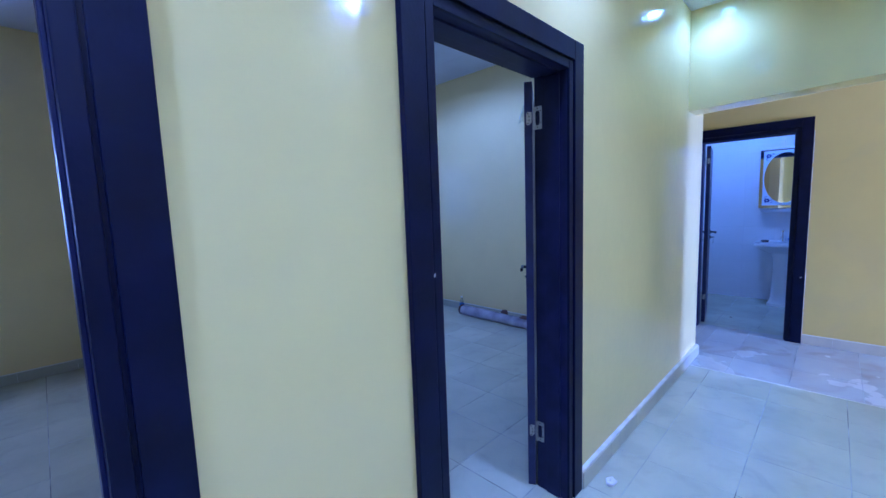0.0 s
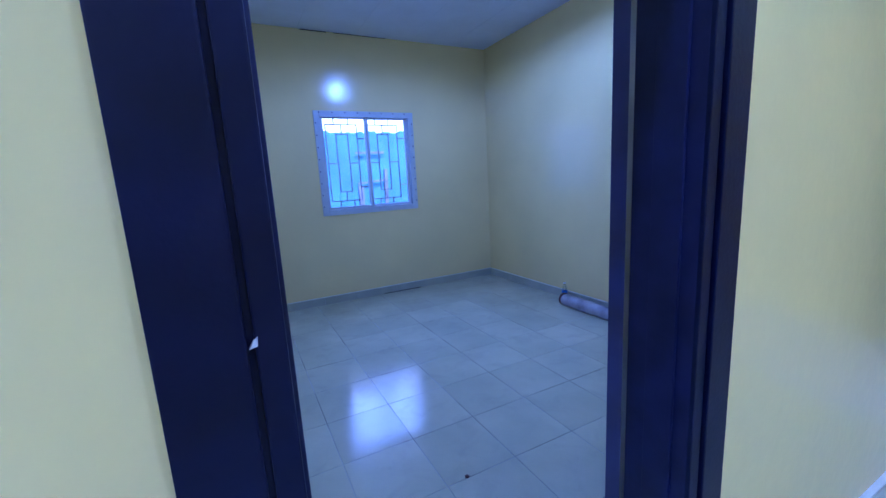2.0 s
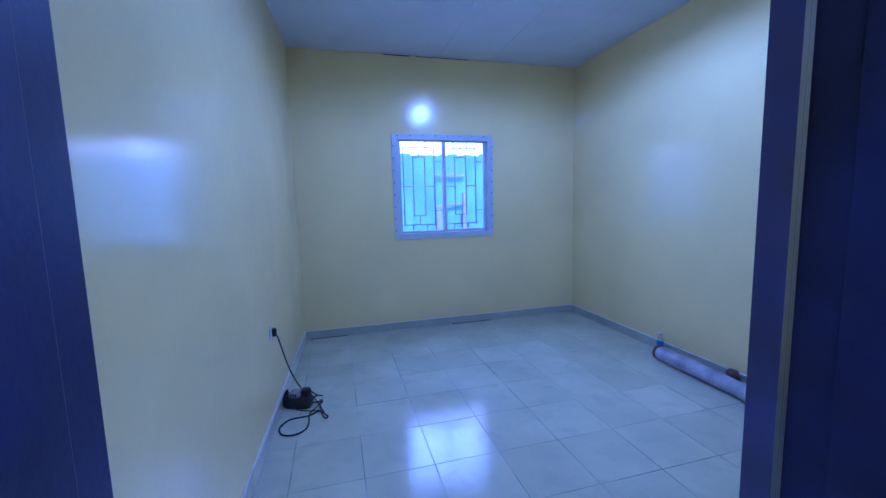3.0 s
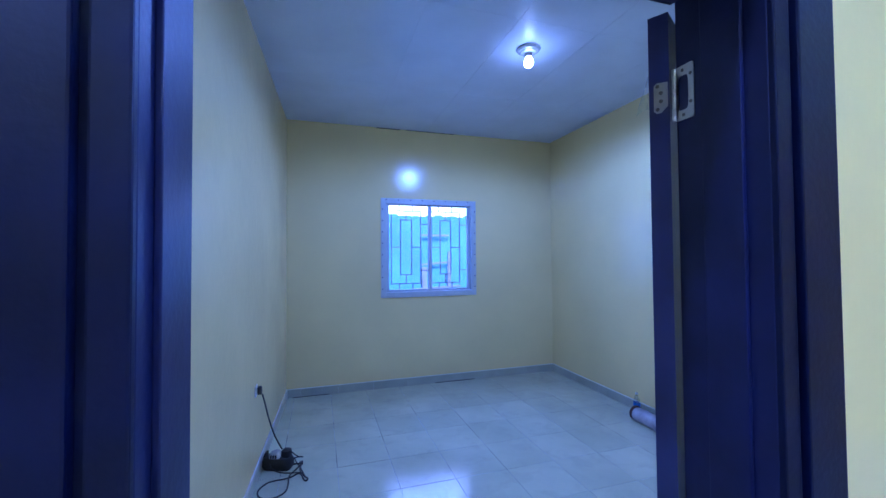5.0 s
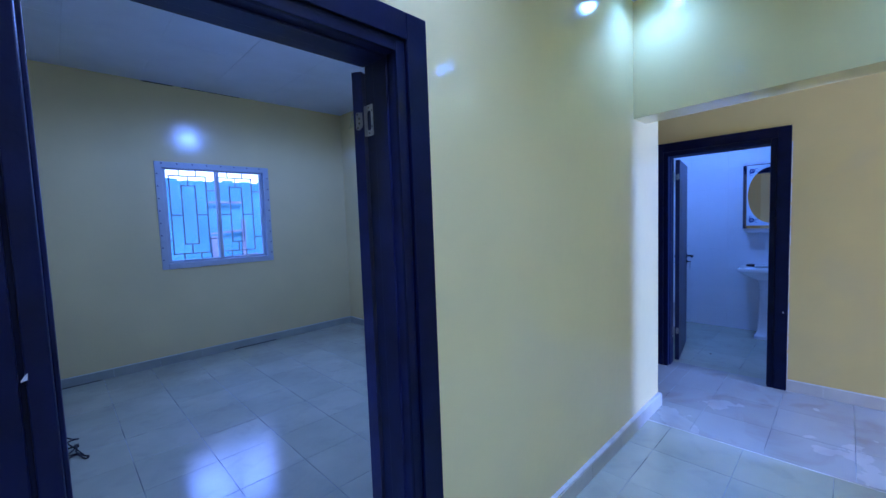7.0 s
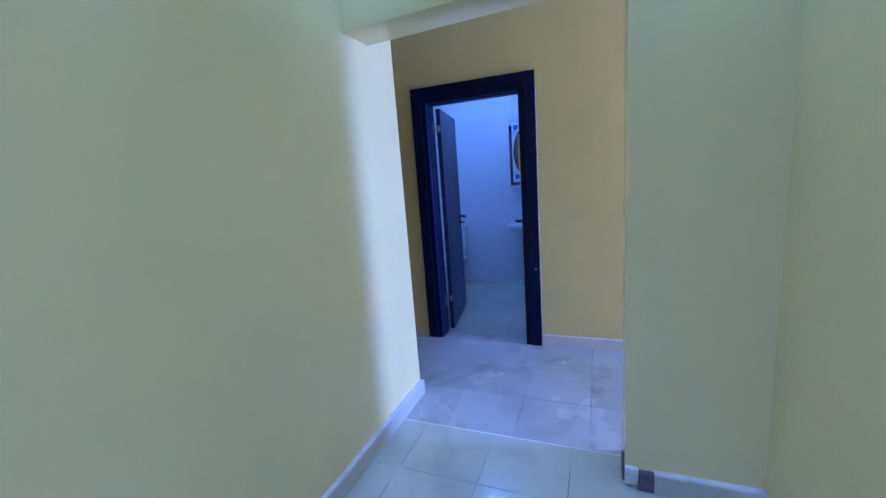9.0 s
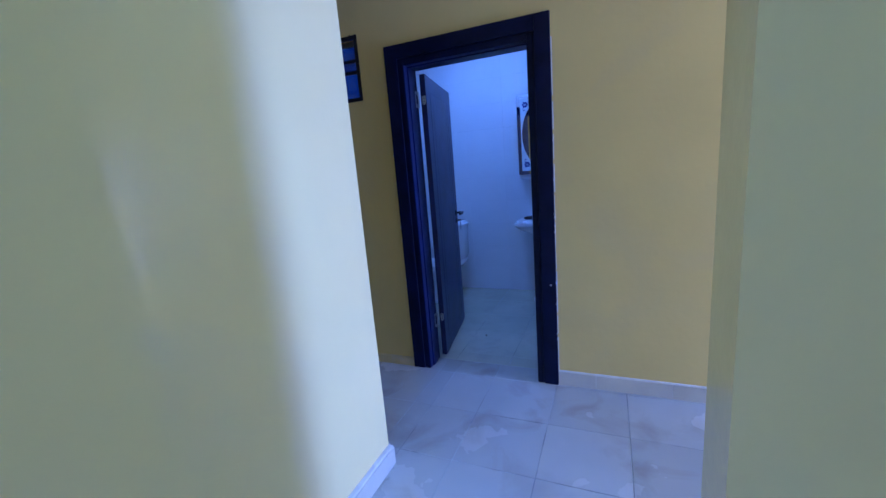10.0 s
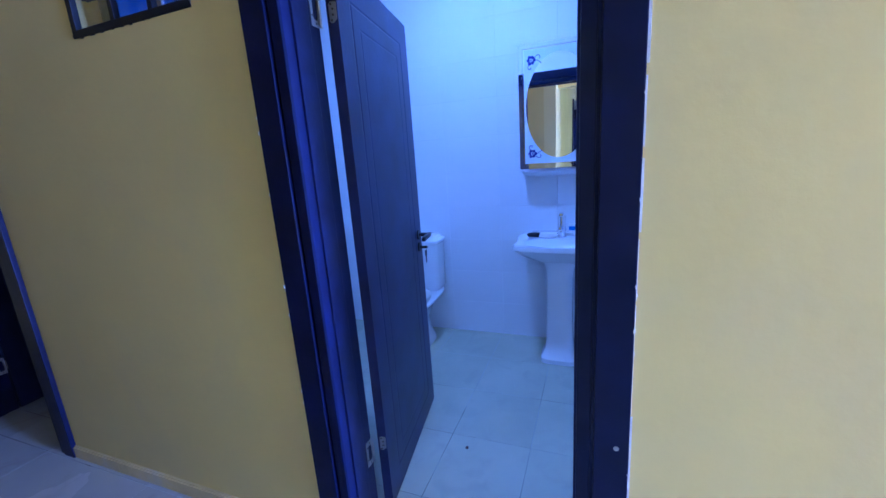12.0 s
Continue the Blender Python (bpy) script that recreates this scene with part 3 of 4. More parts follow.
bulb_lamp("ceiling_lamp", 0.727, 2.18, H_BED, "bare glowing bulb in a grey ceiling holder")
bulb_lamp("ceiling_lamp", 4.30, 0.137, 2.97, "bare glowing bulb on the bathroom ceiling")
first = None
# the unseen added pair gets the same fittings
for lx, ly, _ in HALL_LIGHTS:
    if first is None:
        first = thing("downlight", pose(lx, ly, H_HALL), "small round recessed ceiling downlight, lit", "downlight", "hall downlights")
        part("ring", lathe([(0.040, -0.001), (0.056, -0.001), (0.056, -0.005), (0.050, -0.009), (0.041, -0.006), (0.040, -0.001)], 32), M_PLASTIC, first, "white trim ring", True)
        part("lens", lathe([(0, -0.0015), (0.040, -0.0015), (0.040, -0.0035), (0, -0.005)], 32), M_LED, first, "glowing lens", True)
    else:
        copy_thing(first, pose(lx, ly, H_HALL))

# ---------------------------------------------------------------- hall fittings
sw = thing("light_switch", pose(1.283, Y_R, 1.49), "white plastic light switch on the yellow wall", "light switch")
part("plate", boxes((-0.043, 0, -0.043, 0.043, 0.009, 0.043), bevel=0.004), M_PLASTIC, sw)
part("rocker", boxes((-0.017, 0.0092, -0.026, 0.017, 0.014, 0.026), bevel=0.002), M_PLASTIC, sw)

bm = bmesh.new()
bmesh.ops.create_icosphere(bm, subdivisions=2, radius=0.03)
for v in bm.verts:
    v.co = Vector((v.co.x * 1.1, v.co.y * 0.8, v.co.z * 0.5)) * (1 + 0.5 * noise.noise(v.co * 60))
    v.co.z = max(v.co.z, -0.010)
tagged(part("paper_scrap", bm, M_PLASTIC, m=pose(0.14, -0.11, 0.0105)), "crumpled scrap of white paper on the tiles", "litter")

# unfinished foot of the opening's jamb
patch = thing("jamb_patch", pose(X_HDR0, Y_J, 0), "bare dark patch where skirting is missing at the jamb", "skirting", kind="structure")
part("bare_patch", boxes((-0.030, -0.115, 0.0, -0.0005, -0.052, 0.085), bevel=0.003), M_DARKTILE, patch)
part("bare_patch", boxes((0.02, 0.0005, 0.0, 0.09, 0.008, 0.10), bevel=0.002), M_DARKTILE, patch)
bm = bmesh.new()
for i in range(7):
    a = random.uniform(-0.045, -0.008)
    zc = random.uniform(0.01, 0.09)
    box(bm, -0.016 - 0.012 * random.random(), a - 0.018, zc - 0.016, -0.0005, a + 0.014, zc + 0.014, bevel=0.003)
part("mortar_crumbs", bm, M_MORTAR, patch)

# ---------------------------------------------------------------- bedroom things
# wall socket with the plug, and the adaptor on the floor
wx0 = -1.115 - 0.0436 * (Y_FAR - 2.58)
sock = thing("wall_socket", pose(wx0 + 0.001, 2.58, 0.615, 0, 0, -2.5), "white wall socket low on the wall", "socket")
part("plate", boxes((0, -0.036, -0.036, 0.007, 0.036, 0.036), bevel=0.003), M_PLASTIC, sock)
part("face", boxes((0.0072, -0.028, -0.028, 0.0095, 0.028, 0.028), bevel=0.001), M_PLASTIC, sock)
ad = thing("power_adaptor", pose(-1.06, 2.72, 0), "black power adaptor with coiled cable, plugged in", "power adaptor")
turn = pose(0, 0, 0, 0, 0, -21)
part("body", stack([(0.0, 0.01, 0.098, 0.050, 4, 0.0), (0.0, 0.01, 0.108, 0.058, 4, 0.02), (0.0, 0.01, 0.108, 0.058, 3.5, 0.06), (0.0, 0.012, 0.098, 0.050, 3, 0.082), (0.0, 0.015, 0.070, 0.034, 2.6, 0.092)], 28), M_RUBBER, ad, smooth=True, m=turn)
part("side_lug", stack([(-0.088, 0.005, 0.018, 0.022, 3, 0.075), (-0.086, 0.005, 0.014, 0.016, 3, 0.10), (-0.078, 0.006, 0.007, 0.009, 2.4, 0.122)], 16), M_RUBBER, ad, smooth=True, m=turn)
part("cover", stack([(-0.012, -0.005, 0.046, 0.040, 2.4, 0.086), (-0.012, -0.004, 0.044, 0.038, 2.4, 0.104), (-0.010, 0.0, 0.034, 0.029, 2.2, 0.122), (-0.008, 0.002, 0.016, 0.014, 2.0, 0.129)], 24), M_PEARL, ad, "grey translucent cover", True, turn)
for k in range(3):
    part("vent_bar", boxes((-0.034 + 0.018 * k, -0.0462, 0.090, -0.024 + 0.018 * k, -0.036, 0.112), bevel=0.002), M_RUBBER, ad, m=turn)
part("top_block", stack([(0.062, 0.015, 0.030, 0.036, 3, 0.080), (0.062, 0.015, 0.034, 0.040, 3, 0.10), (0.060, 0.015, 0.030, 0.034, 3, 0.128), (0.058, 0.015, 0.018, 0.020, 2.4, 0.136)], 20), M_RUBBER, ad, smooth=True, m=turn)
part("cable_loop", tube([(0.06, 0.0, 0.12), (0.10, -0.03, 0.115), (0.14, -0.05, 0.09), (0.175, -0.03, 0.07), (0.16, 0.0, 0.06), (0.12, -0.01, 0.055), (0.16, -0.10, 0.03), (0.19, -0.17, 0.008)], 0.004), M_RUBBER, ad)
px, py = wx0 + 1.061, -0.14
part("plug", boxes((px + 0.011, py - 0.016, 0.588, px + 0.042, py + 0.016, 0.646), bevel=0.012), M_RUBBER, ad, smooth=True)
part("supply_cable", tube([(px + 0.042, py, 0.592), (px + 0.052, py + 0.004, 0.55), (-0.045, py + 0.03, 0.40), (-0.012, -0.06, 0.26), (0.03, -0.01, 0.140)], 0.0052, smooth=8), M_RUBBER, ad, "black supply cable")
part("lead", tube([(0.10, -0.02, 0.05), (0.125, 0.02, 0.05), (0.115, 0.06, 0.03), (0.09, 0.05, 0.015), (0.11, 0.012, 0.008), (0.161, 0.009, 0.006), (0.158, -0.091, 0.006), (0.193, -0.183, 0.006), (0.215, -0.222, 0.006), (0.194, -0.24, 0.006), (0.157, -0.145, 0.012), (0.085, -0.175, 0.006), (-0.03, -0.186, 0.006), (-0.085, -0.251, 0.006), (-0.09, -0.319, 0.006), (-0.055, -0.376, 0.006), (0.018, -0.391, 0.006), (0.077, -0.343, 0.006), (0.09, -0.252, 0.006), (0.091, -0.163, 0.014), (0.144, -0.058, 0.014), (0.164, 0.002, 0.014)], 0.005), M_RUBBER, ad)
part("lead", tube([(-0.05, 0.0, 0.07), (-0.04, -0.05, 0.04), (0.0, -0.07, 0.012), (0.067, -0.10, 0.006), (0.16, -0.15, 0.020)], 0.004), M_RUBBER, ad)
part("jack", boxes((0.150, -0.005, 0.0, 0.175, 0.030, 0.016), bevel=0.003), M_RUBBER, ad)

# long roll in plastic film on the floor
L = 1.35
rings = []
for i in range(40):
    u = i / 39
    rr = 0.062 * (1 + 0.05 * math.sin(9 * u) + 0.02 * math.sin(31 * u))
    if i in (0, 39):
        rr *= 0.72
    ring = []
    for k in range(20):
        a = 2 * math.pi * k / 20
        q = rr * (1 + 0.07 * noise.noise(Vector((u * 14, math.cos(a) * 1.5, math.sin(a) * 1.5))))
        ring.append((math.cos(a) * q * 1.12, -u * L, max(0.0, 0.056 + math.sin(a) * q)))
    rings.append(ring)
roll = thing("wrapped_roll", pose(2.06, 2.62, 0, 0, 0, -2), "long roll wrapped in grey plastic film on the floor", "roll")
part("film", loft(rings), M_FILM, roll, smooth=True)
part("end_tape", lathe([(0.050, 0), (0.066, 0.0), (0.067, 0.02), (0.050, 0.02), (0.050, 0)], 24), M_BROWN, roll, "brown taped end", True, pose(0, 0.004, 0.058, 90))
bot = thing("water_bottle", pose(2.17, 2.72, 0), "small clear plastic water bottle with a blue label", "bottle")
part("bottle_body", lathe([(0, 0), (0.028, 0), (0.031, 0.006), (0.031, 0.05), (0.029, 0.055), (0.031, 0.06), (0.031, 0.12), (0.022, 0.15), (0.013, 0.165), (0.013, 0.185), (0, 0.185)], 24), M_CLEAR, bot, "", True)
part("label", lathe([(0.0315, 0.065), (0.0318, 0.066), (0.0318, 0.105), (0.0315, 0.106)], 24), M_BLUE, bot, "blue label", True)
part("cap", lathe([(0, 0.1855), (0.0145, 0.1855), (0.0145, 0.198), (0, 0.199)], 16), M_PLASTIC, bot, "white cap", True)


def scrap(name, m, sx, sy, sz, material, label):
    bm = bmesh.new()
    bmesh.ops.create_icosphere(bm, subdivisions=2, radius=1)
    for v in bm.verts:
        v.co *= 1 + 0.35 * noise.noise(v.co * 1.7 + Vector((sx * 90, 0, 0)))
        v.co = Vector((v.co.x * sx, v.co.y * sy, max(v.co.z * sz, -sz * 0.6) + sz * 0.6))
    return tagged(part(name, bm, material, m=m), label, "litter")


scrap("brown_scrap", pose(2.185, 2.02, 0.0), 0.03, 0.06, 0.075, M_BROWN, "crumpled brown scrap between roll and wall")
scrap("floor_speck", pose(-0.15, 0.98, 0.0), 0.012, 0.010, 0.006, M_BROWN, "small dark crumb on the bedroom tiles")
scrap("floor_speck", pose(3.86, -0.04, 0.0), 0.009, 0.008, 0.005, M_BROWN, "small dark crumb on the bathroom tiles")
scrap("floor_chip", pose(3.16, 0.88, 0.0), 0.016, 0.010, 0.006, M_PLASTIC, "small white chip on the passage tiles")
pad = thing("flat_board", pose(2.03, 1.55, 0.118, 6, 3, 12), "flat piece of board lying across the roll", "board")
part("board", boxes((-0.06, -0.11, 0.0, 0.06, 0.11, 0.010), bevel=0.002), M_BROWN, pad)

# ---------------------------------------------------------------- small barred window of the bathroom
gw = thing("window_3", pose(X_BW0, 0, 0), "small barred opening with black steel bars into the bathroom", "window", kind="structure")
y0, y1, z0, z1 = GR


def gbar(ya, za, yb, zb, t=0.012, x=-0.004):
    part("bar", boxes((x, min(ya, yb) - t, min(za, zb) - t, x + 0.02, max(ya, yb) + t, max(za, zb) + t), bevel=0.002), M_BLACK, gw)


gbar(y0 + 0.012, z0 + 0.012, y0 + 0.012, z1 - 0.012)
gbar(y1 - 0.012, z0 + 0.012, y1 - 0.012, z1 - 0.012)
gbar(y0 + 0.03, z0 + 0.012, y1 - 0.03, z0 + 0.012)
gbar(y0 + 0.03, z1 - 0.012, y1 - 0.03, z1 - 0.012)
gm = (y0 + y1) / 2


def pane_bar(ua, va, ub, vb):
    """A bar by shares of the opening's width and height, from its upper far corner."""
    gbar(y1 - ua * (y1 - y0), z1 - va * (z1 - z0), y1 - ub * (y1 - y0), z1 - vb * (z1 - z0), 0.010, -0.003)


for row in ((0.17, 0.38, 0.95, 0.38), (0.17, 0.72, 0.68, 0.72), (0.17, 0.44, 0.17, 0.66), (0.70, 0.44, 0.70, 0.93), (0.30, 0.08, 0.30, 0.32), (0.38, 0.78, 0.38, 0.93), (0.76, 0.55, 0.95, 0.55), (0.05, 0.55, 0.11, 0.55)):
    pane_bar(*row)
fr = boxes((0.10, y0, z0, 0.125, y0 + 0.05, z1), (0.10, y1 - 0.05, z0, 0.125, y1, z1), (0.10, gm - 0.03, z0 + 0.03, 0.125, gm + 0.03, z1 - 0.03), (0.10, y0 + 0.05, z0, 0.125, y1 - 0.05, z0 + 0.03), (0.10, y0 + 0.05, z1 - 0.03, 0.125, y1 - 0.05, z1), bevel=0.002)
part("sash_frame", fr, M_STEEL, gw, "grey aluminium sash")
gp = part("pane", boxes((0.110, y0 + 0.045, z0 + 0.025, 0.114, y1 - 0.045, z1 - 0.025)), M_SMOKE, gw, "dusky glass pane")
gp.visible_shadow = False
# rough reveal edge
bm = bmesh.new()
for i in range(40):
    s = random.random()
    e = random.choice((0, 1, 2, 3))
    yy, zz = ((y0 + s * (y1 - y0), z0) if e == 0 else (y0 + s * (y1 - y0), z1) if e == 1 else (y0, z0 + s * (z1 - z0)) if e == 2 else (y1, z0 + s * (z1 - z0)))
    q = random.uniform(0.0015, 0.004)
    box(bm, -0.003, yy - q * 1.6, zz - q, -0.0003, yy + q * 1.6, zz + q)
part("rough_edge", bm, M_BLACK, gw, "rough dark edge of the opening")

# ---------------------------------------------------------------- bathroom things
XB = 5.133

# toilet: back to the wall, facing the door
toi = thing("toilet", pose(XB, 0.675, 0), "white ceramic close-coupled toilet with a shut lid", "toilet")
part("tank", stack([(-0.105, 0, 0.085, 0.165, 5, 0.385), (-0.105, 0, 0.092, 0.180, 6, 0.41), (-0.105, 0, 0.098, 0.186, 7, 0.745)]), M_CERAMIC, toi, smooth=True)
part("tank_lid", stack([(-0.108, 0, 0.100, 0.188, 7, 0.7455), (-0.110, 0, 0.107, 0.196, 7, 0.755), (-0.110, 0, 0.107, 0.196, 7, 0.776), (-0.108, 0, 0.090, 0.172, 6, 0.792), (-0.108, 0, 0.084, 0.164, 6, 0.808), (-0.108, 0, 0.070, 0.150, 6, 0.812)]), M_CERAMIC, toi, smooth=True)
part("flush_button", lathe([(0, 0.8125), (0.022, 0.8125), (0.022, 0.818), (0, 0.819)], 20), M_CHROME, toi, "chrome flush button", True, pose(-0.108, 0, 0))
part("bowl", stack([(-0.34, 0, 0.23, 0.135, 4, 0.0), (-0.34, 0, 0.225, 0.13, 4, 0.03), (-0.33, 0, 0.20, 0.105, 3, 0.10), (-0.33, 0, 0.20, 0.105, 2.6, 0.20), (-0.35, 0, 0.27, 0.155, 2.6, 0.31), (-0.355, 0, 0.32, 0.190, 3.6, 0.350), (-0.355, 0, 0.338, 0.206, 4.0, 0.366), (-0.355, 0, 0.338, 0.206, 4.0, 0.380), (-0.355, 0, 0.33, 0.198, 4.0, 0.3845)]), M_CERAMIC, toi, smooth=True)
part("seat", stack([(-0.45, 0, 0.225, 0.18, 2.5, 0.385), (-0.45, 0, 0.232, 0.186, 2.5, 0.392), (-0.45, 0, 0.228, 0.183, 2.5, 0.405)]), M_PLASTIC, toi, smooth=True)
part("seat_lid", stack([(-0.45, 0, 0.228, 0.183, 2.5, 0.4055), (-0.45, 0, 0.232, 0.186, 2.5, 0.415), (-0.45, 0, 0.20, 0.155, 2.5, 0.432), (-0.45, 0, 0.10, 0.08, 2.2, 0.437)]), M_PLASTIC, toi, smooth=True)

# pedestal basin
bas = thing("pedestal_basin", pose(XB, -0.39, 0), "white ceramic pedestal wash basin with a chrome tap", "wash basin")


def basin_ring(s, z, dx=0.0, back=-0.004):
    """Outline of the basin: straight back, chamfered shoulders, bowed front."""
    pts = [(-0.0, 0.235), (-0.06, 0.272), (-0.12, 0.288), (-0.19, 0.284), (-0.27, 0.272), (-0.345, 0.268), (-0.395, 0.276), (-0.430, 0.268), (-0.452, 0.200), (-0.468, 0.10), (-0.474, 0.0)]
    half = [(x, y) for x, y in pts]
    full = half + [(x, -y) for x, y in reversed(half[:-1])]
    cx = -0.24
    return [(min(back, cx + (x - cx) * s + dx), y * s, z) for x, y in full]


def inner_ring(hx, hy, z, cx=-0.285, n=21):
    out = []
    for k in range(n):
        u = k / (n - 1)
        ang = math.pi / 2 * 0.42 + u * (2 * math.pi - math.pi * 0.42)
        out.append((cx + hx * math.cos(ang), hy * math.sin(ang), z))
    return out


rim = loft([basin_ring(0.30, 0.655), basin_ring(0.48, 0.682), basin_ring(0.70, 0.715), basin_ring(0.87, 0.745), basin_ring(0.965, 0.768), basin_ring(1.0, 0.775), basin_ring(1.0, 0.795), basin_ring(0.985, 0.806), basin_ring(0.94, 0.803),
            inner_ring(0.152, 0.225, 0.798), inner_ring(0.138, 0.205, 0.772), inner_ring(0.10, 0.14, 0.725), inner_ring(0.04, 0.05, 0.705)])
part("bowl", rim, M_CERAMIC, bas, smooth=True)
part("back_ledge", boxes((-0.075, -0.215, 0.780, -0.002, 0.215, 0.822), bevel=0.012), M_CERAMIC, bas, smooth=True)
part("pedestal", stack([(-0.265, 0, 0.124, 0.118, 5, 0.0), (-0.265, 0, 0.124, 0.118, 5, 0.03), (-0.262, 0, 0.112, 0.106, 4.5, 0.048), (-0.258, 0, 0.096, 0.092, 4.2, 0.085), (-0.255, 0, 0.088, 0.086, 4.2, 0.15), (-0.252, 0, 0.084, 0.082, 4.2, 0.32), (-0.25, 0, 0.082, 0.082, 4.2, 0.56), (-0.245, 0, 0.088, 0.092, 3.6, 0.63), (-0.24, 0, 0.118, 0.125, 2.8, 0.70)]), M_CERAMIC, bas, smooth=True)
part("overflow", lathe([(0.006, 0), (0.013, 0), (0.014, 0.003), (0.006, 0.003), (0.006, 0)], 20), M_CHROME, bas, "chrome overflow ring", True, pose(-0.143, 0.0, 0.784, 0, -65))
tap = thing("basin_tap", pose(XB - 0.115, -0.39, 0.800), "chrome single-lever basin tap", "tap")
part("tap_body", lathe([(0, 0), (0.031, 0), (0.031, 0.006), (0.027, 0.010), (0.027, 0.138), (0.025, 0.1425), (0, 0.1425)], 24), M_CHROME, tap, "", True)
part("spout", boxes((-0.125, -0.012, 0.062, -0.012, 0.012, 0.088), bevel=0.006), M_CHROME, tap, "", True)
part("lever", boxes((-0.055, -0.014, 0.143, 0.022, 0.014, 0.166), bevel=0.005), M_CHROME, tap, "", True)
scrap("dark_cloth", pose(XB - 0.15, -0.215, 0.806), 0.030, 0.055, 0.018, M_RUBBER, "dark folded cloth on the basin rim")
soap = thing("soap_packet", pose(XB - 0.15, -0.305, 0.806, 0, 0, 10), "white soap packet lying on the basin", "packet")
part("packet", stack([(0, 0, 0.030, 0.055, 2.4, 0), (0, 0, 0.036, 0.064, 2.4, 0.010), (0, 0, 0.028, 0.052, 2.4, 0.026)], 24), M_PLASTIC, soap, smooth=True)
tp = thing("paste_box", pose(XB - 0.05, -0.455, 0.823), "small blue and white toiletry box on the basin", "box")
part("carton", boxes((-0.018, -0.022, 0, 0.018, 0.022, 0.055), bevel=0.002), M_PLASTIC, tp)
part("blue_band", boxes((-0.0195, -0.0225, 0.012, -0.0182, 0.0225, 0.040)), M_BLUE, tp, "blue printed band")

# mirror with a frosted border round an oval
mz, mh, my, mw = 1.254, 0.784, -0.365, 0.515
mir = thing("wall_mirror", pose(XB - 0.006, my, mz, 0, -0.6, -1.0), "wall mirror, oval in a frosted border with blue flowers", "mirror")
part("mirror_glass", boxes((-0.018, -mw / 2, 0, -0.012, mw / 2, mh)), M_MIRROR, mir)
part("backing", boxes((-0.0118, -mw / 2 + 0.02, 0.02, -0.0005, mw / 2 - 0.02, mh - 0.02)), M_BLACK, mir)
bm = bmesh.new()
ANG = sorted([2 * math.pi * (k + 0.5) / 64 for k in range(64)] + [math.copysign(math.atan2(mh / 2 - 0.035, sg * (mw / 2 - 0.035)), sv) % (2 * math.pi) for sg in (-1, 1) for sv in (-1, 1)])
N = len(ANG)
inner, outer = [], []
hw, hh = mw / 2 - 0.035, mh / 2 - 0.035
for k in range(N):
    a = ANG[k]
    c, s = math.cos(a), math.sin(a)
    inner.append((c * 0.212, mh / 2 + s * 0.325))
    q = min(hw / max(abs(c), 1e-6), hh / max(abs(s), 1e-6))
    outer.append((c * q, mh / 2 + s * q))
front = [[bm.verts.new((-0.0205, y, z)) for y, z in r] for r in (inner, outer)]
back = [[bm.verts.new((-0.0183, y, z)) for y, z in r] for r in (inner, outer)]
for k in range(N):
    j = (k + 1) % N
    bm.faces.new((front[0][k], front[0][j], front[1][j], front[1][k]))
    bm.faces.new((back[0][k], back[1][k], back[1][j], back[0][j]))
    bm.faces.new((front[1][k], front[1][j], back[1][j], back[1][k]))
    bm.faces.new((front[0][k], back[0][k], back[0][j], front[0][j]))
part("frosted_border", bm, M_FROST, mir, "pale frosted border")
for fy, fz, sg in ((mw / 2 - 0.085, mh - 0.10, 1), (mw / 2 - 0.085, 0.10, -1), (-mw / 2 + 0.085, mh - 0.10, 1), (-mw / 2 + 0.085, 0.10, -1)):
    bm = bmesh.new()
    sd = 1 if fy > 0 else -1
    for k in range(6):
        a = k * math.pi / 3
        cyl(bm, (-0.0212, fy + (0.018 + 0.003 * (k % 2)) * math.cos(a), fz + (0.018 + 0.003 * (k % 2)) * math.sin(a)), (1, 0, 0), 0.0105, 0.0012, 12)
    cyl(bm, (-0.0212, fy, fz), (1, 0, 0), 0.006, 0.0012, 10)
    part("flower_sprig", tube([(-0.0208, fy - sd * 0.022, fz + sg * 0.012), (-0.0208, fy - sd * 0.034, fz + sg * 0.026), (-0.0208, fy - sd * 0.050, fz + sg * 0.026), (-0.0208, fy - sd * 0.056, fz + sg * 0.014), (-0.0208, fy - sd * 0.048, fz + sg * 0.008)], 0.0024, 6), M_FLOWER, mir)
    part("flower_sprig", tube([(-0.0208, fy + sd * 0.010, fz - sg * 0.024), (-0.0208, fy + sd * 0.022, fz - sg * 0.036), (-0.0208, fy + sd * 0.016, fz - sg * 0.052), (-0.0208, fy + sd * 0.002, fz - sg * 0.052), (-0.0208, fy + sd * 0.004, fz - sg * 0.042)], 0.0024, 6), M_FLOWER, mir)
    for k in range(3):
        cyl(bm, (-0.0212, fy - sd * (0.040 + 0.010 * k), fz - sg * (0.004 + 0.007 * k)), (1, 0, 0), 0.0042, 0.0012, 8)
    part("flower", bm, M_FLOWER, mir, "dark blue printed flower")
part("trim", boxes((-0.0225, -mw / 2 + 0.030, 0.022, -0.0182, mw / 2 - 0.030, 0.030), (-0.0225, -mw / 2 + 0.022, 0.022, -0.0182, -mw / 2 + 0.030, mh - 0.022), (-0.0225, mw / 2 - 0.030, 0.022, -0.0182, mw / 2 - 0.022, mh - 0.022), (-0.0225, -mw / 2 + 0.030, mh - 0.030, -0.0182, mw / 2 - 0.030, mh - 0.022)), M_CHROME, mir, "bevelled silver line")
sh = thing("ceramic_shelf", pose(XB, my, 1.205), "white ceramic shelf under the mirror", "shelf")
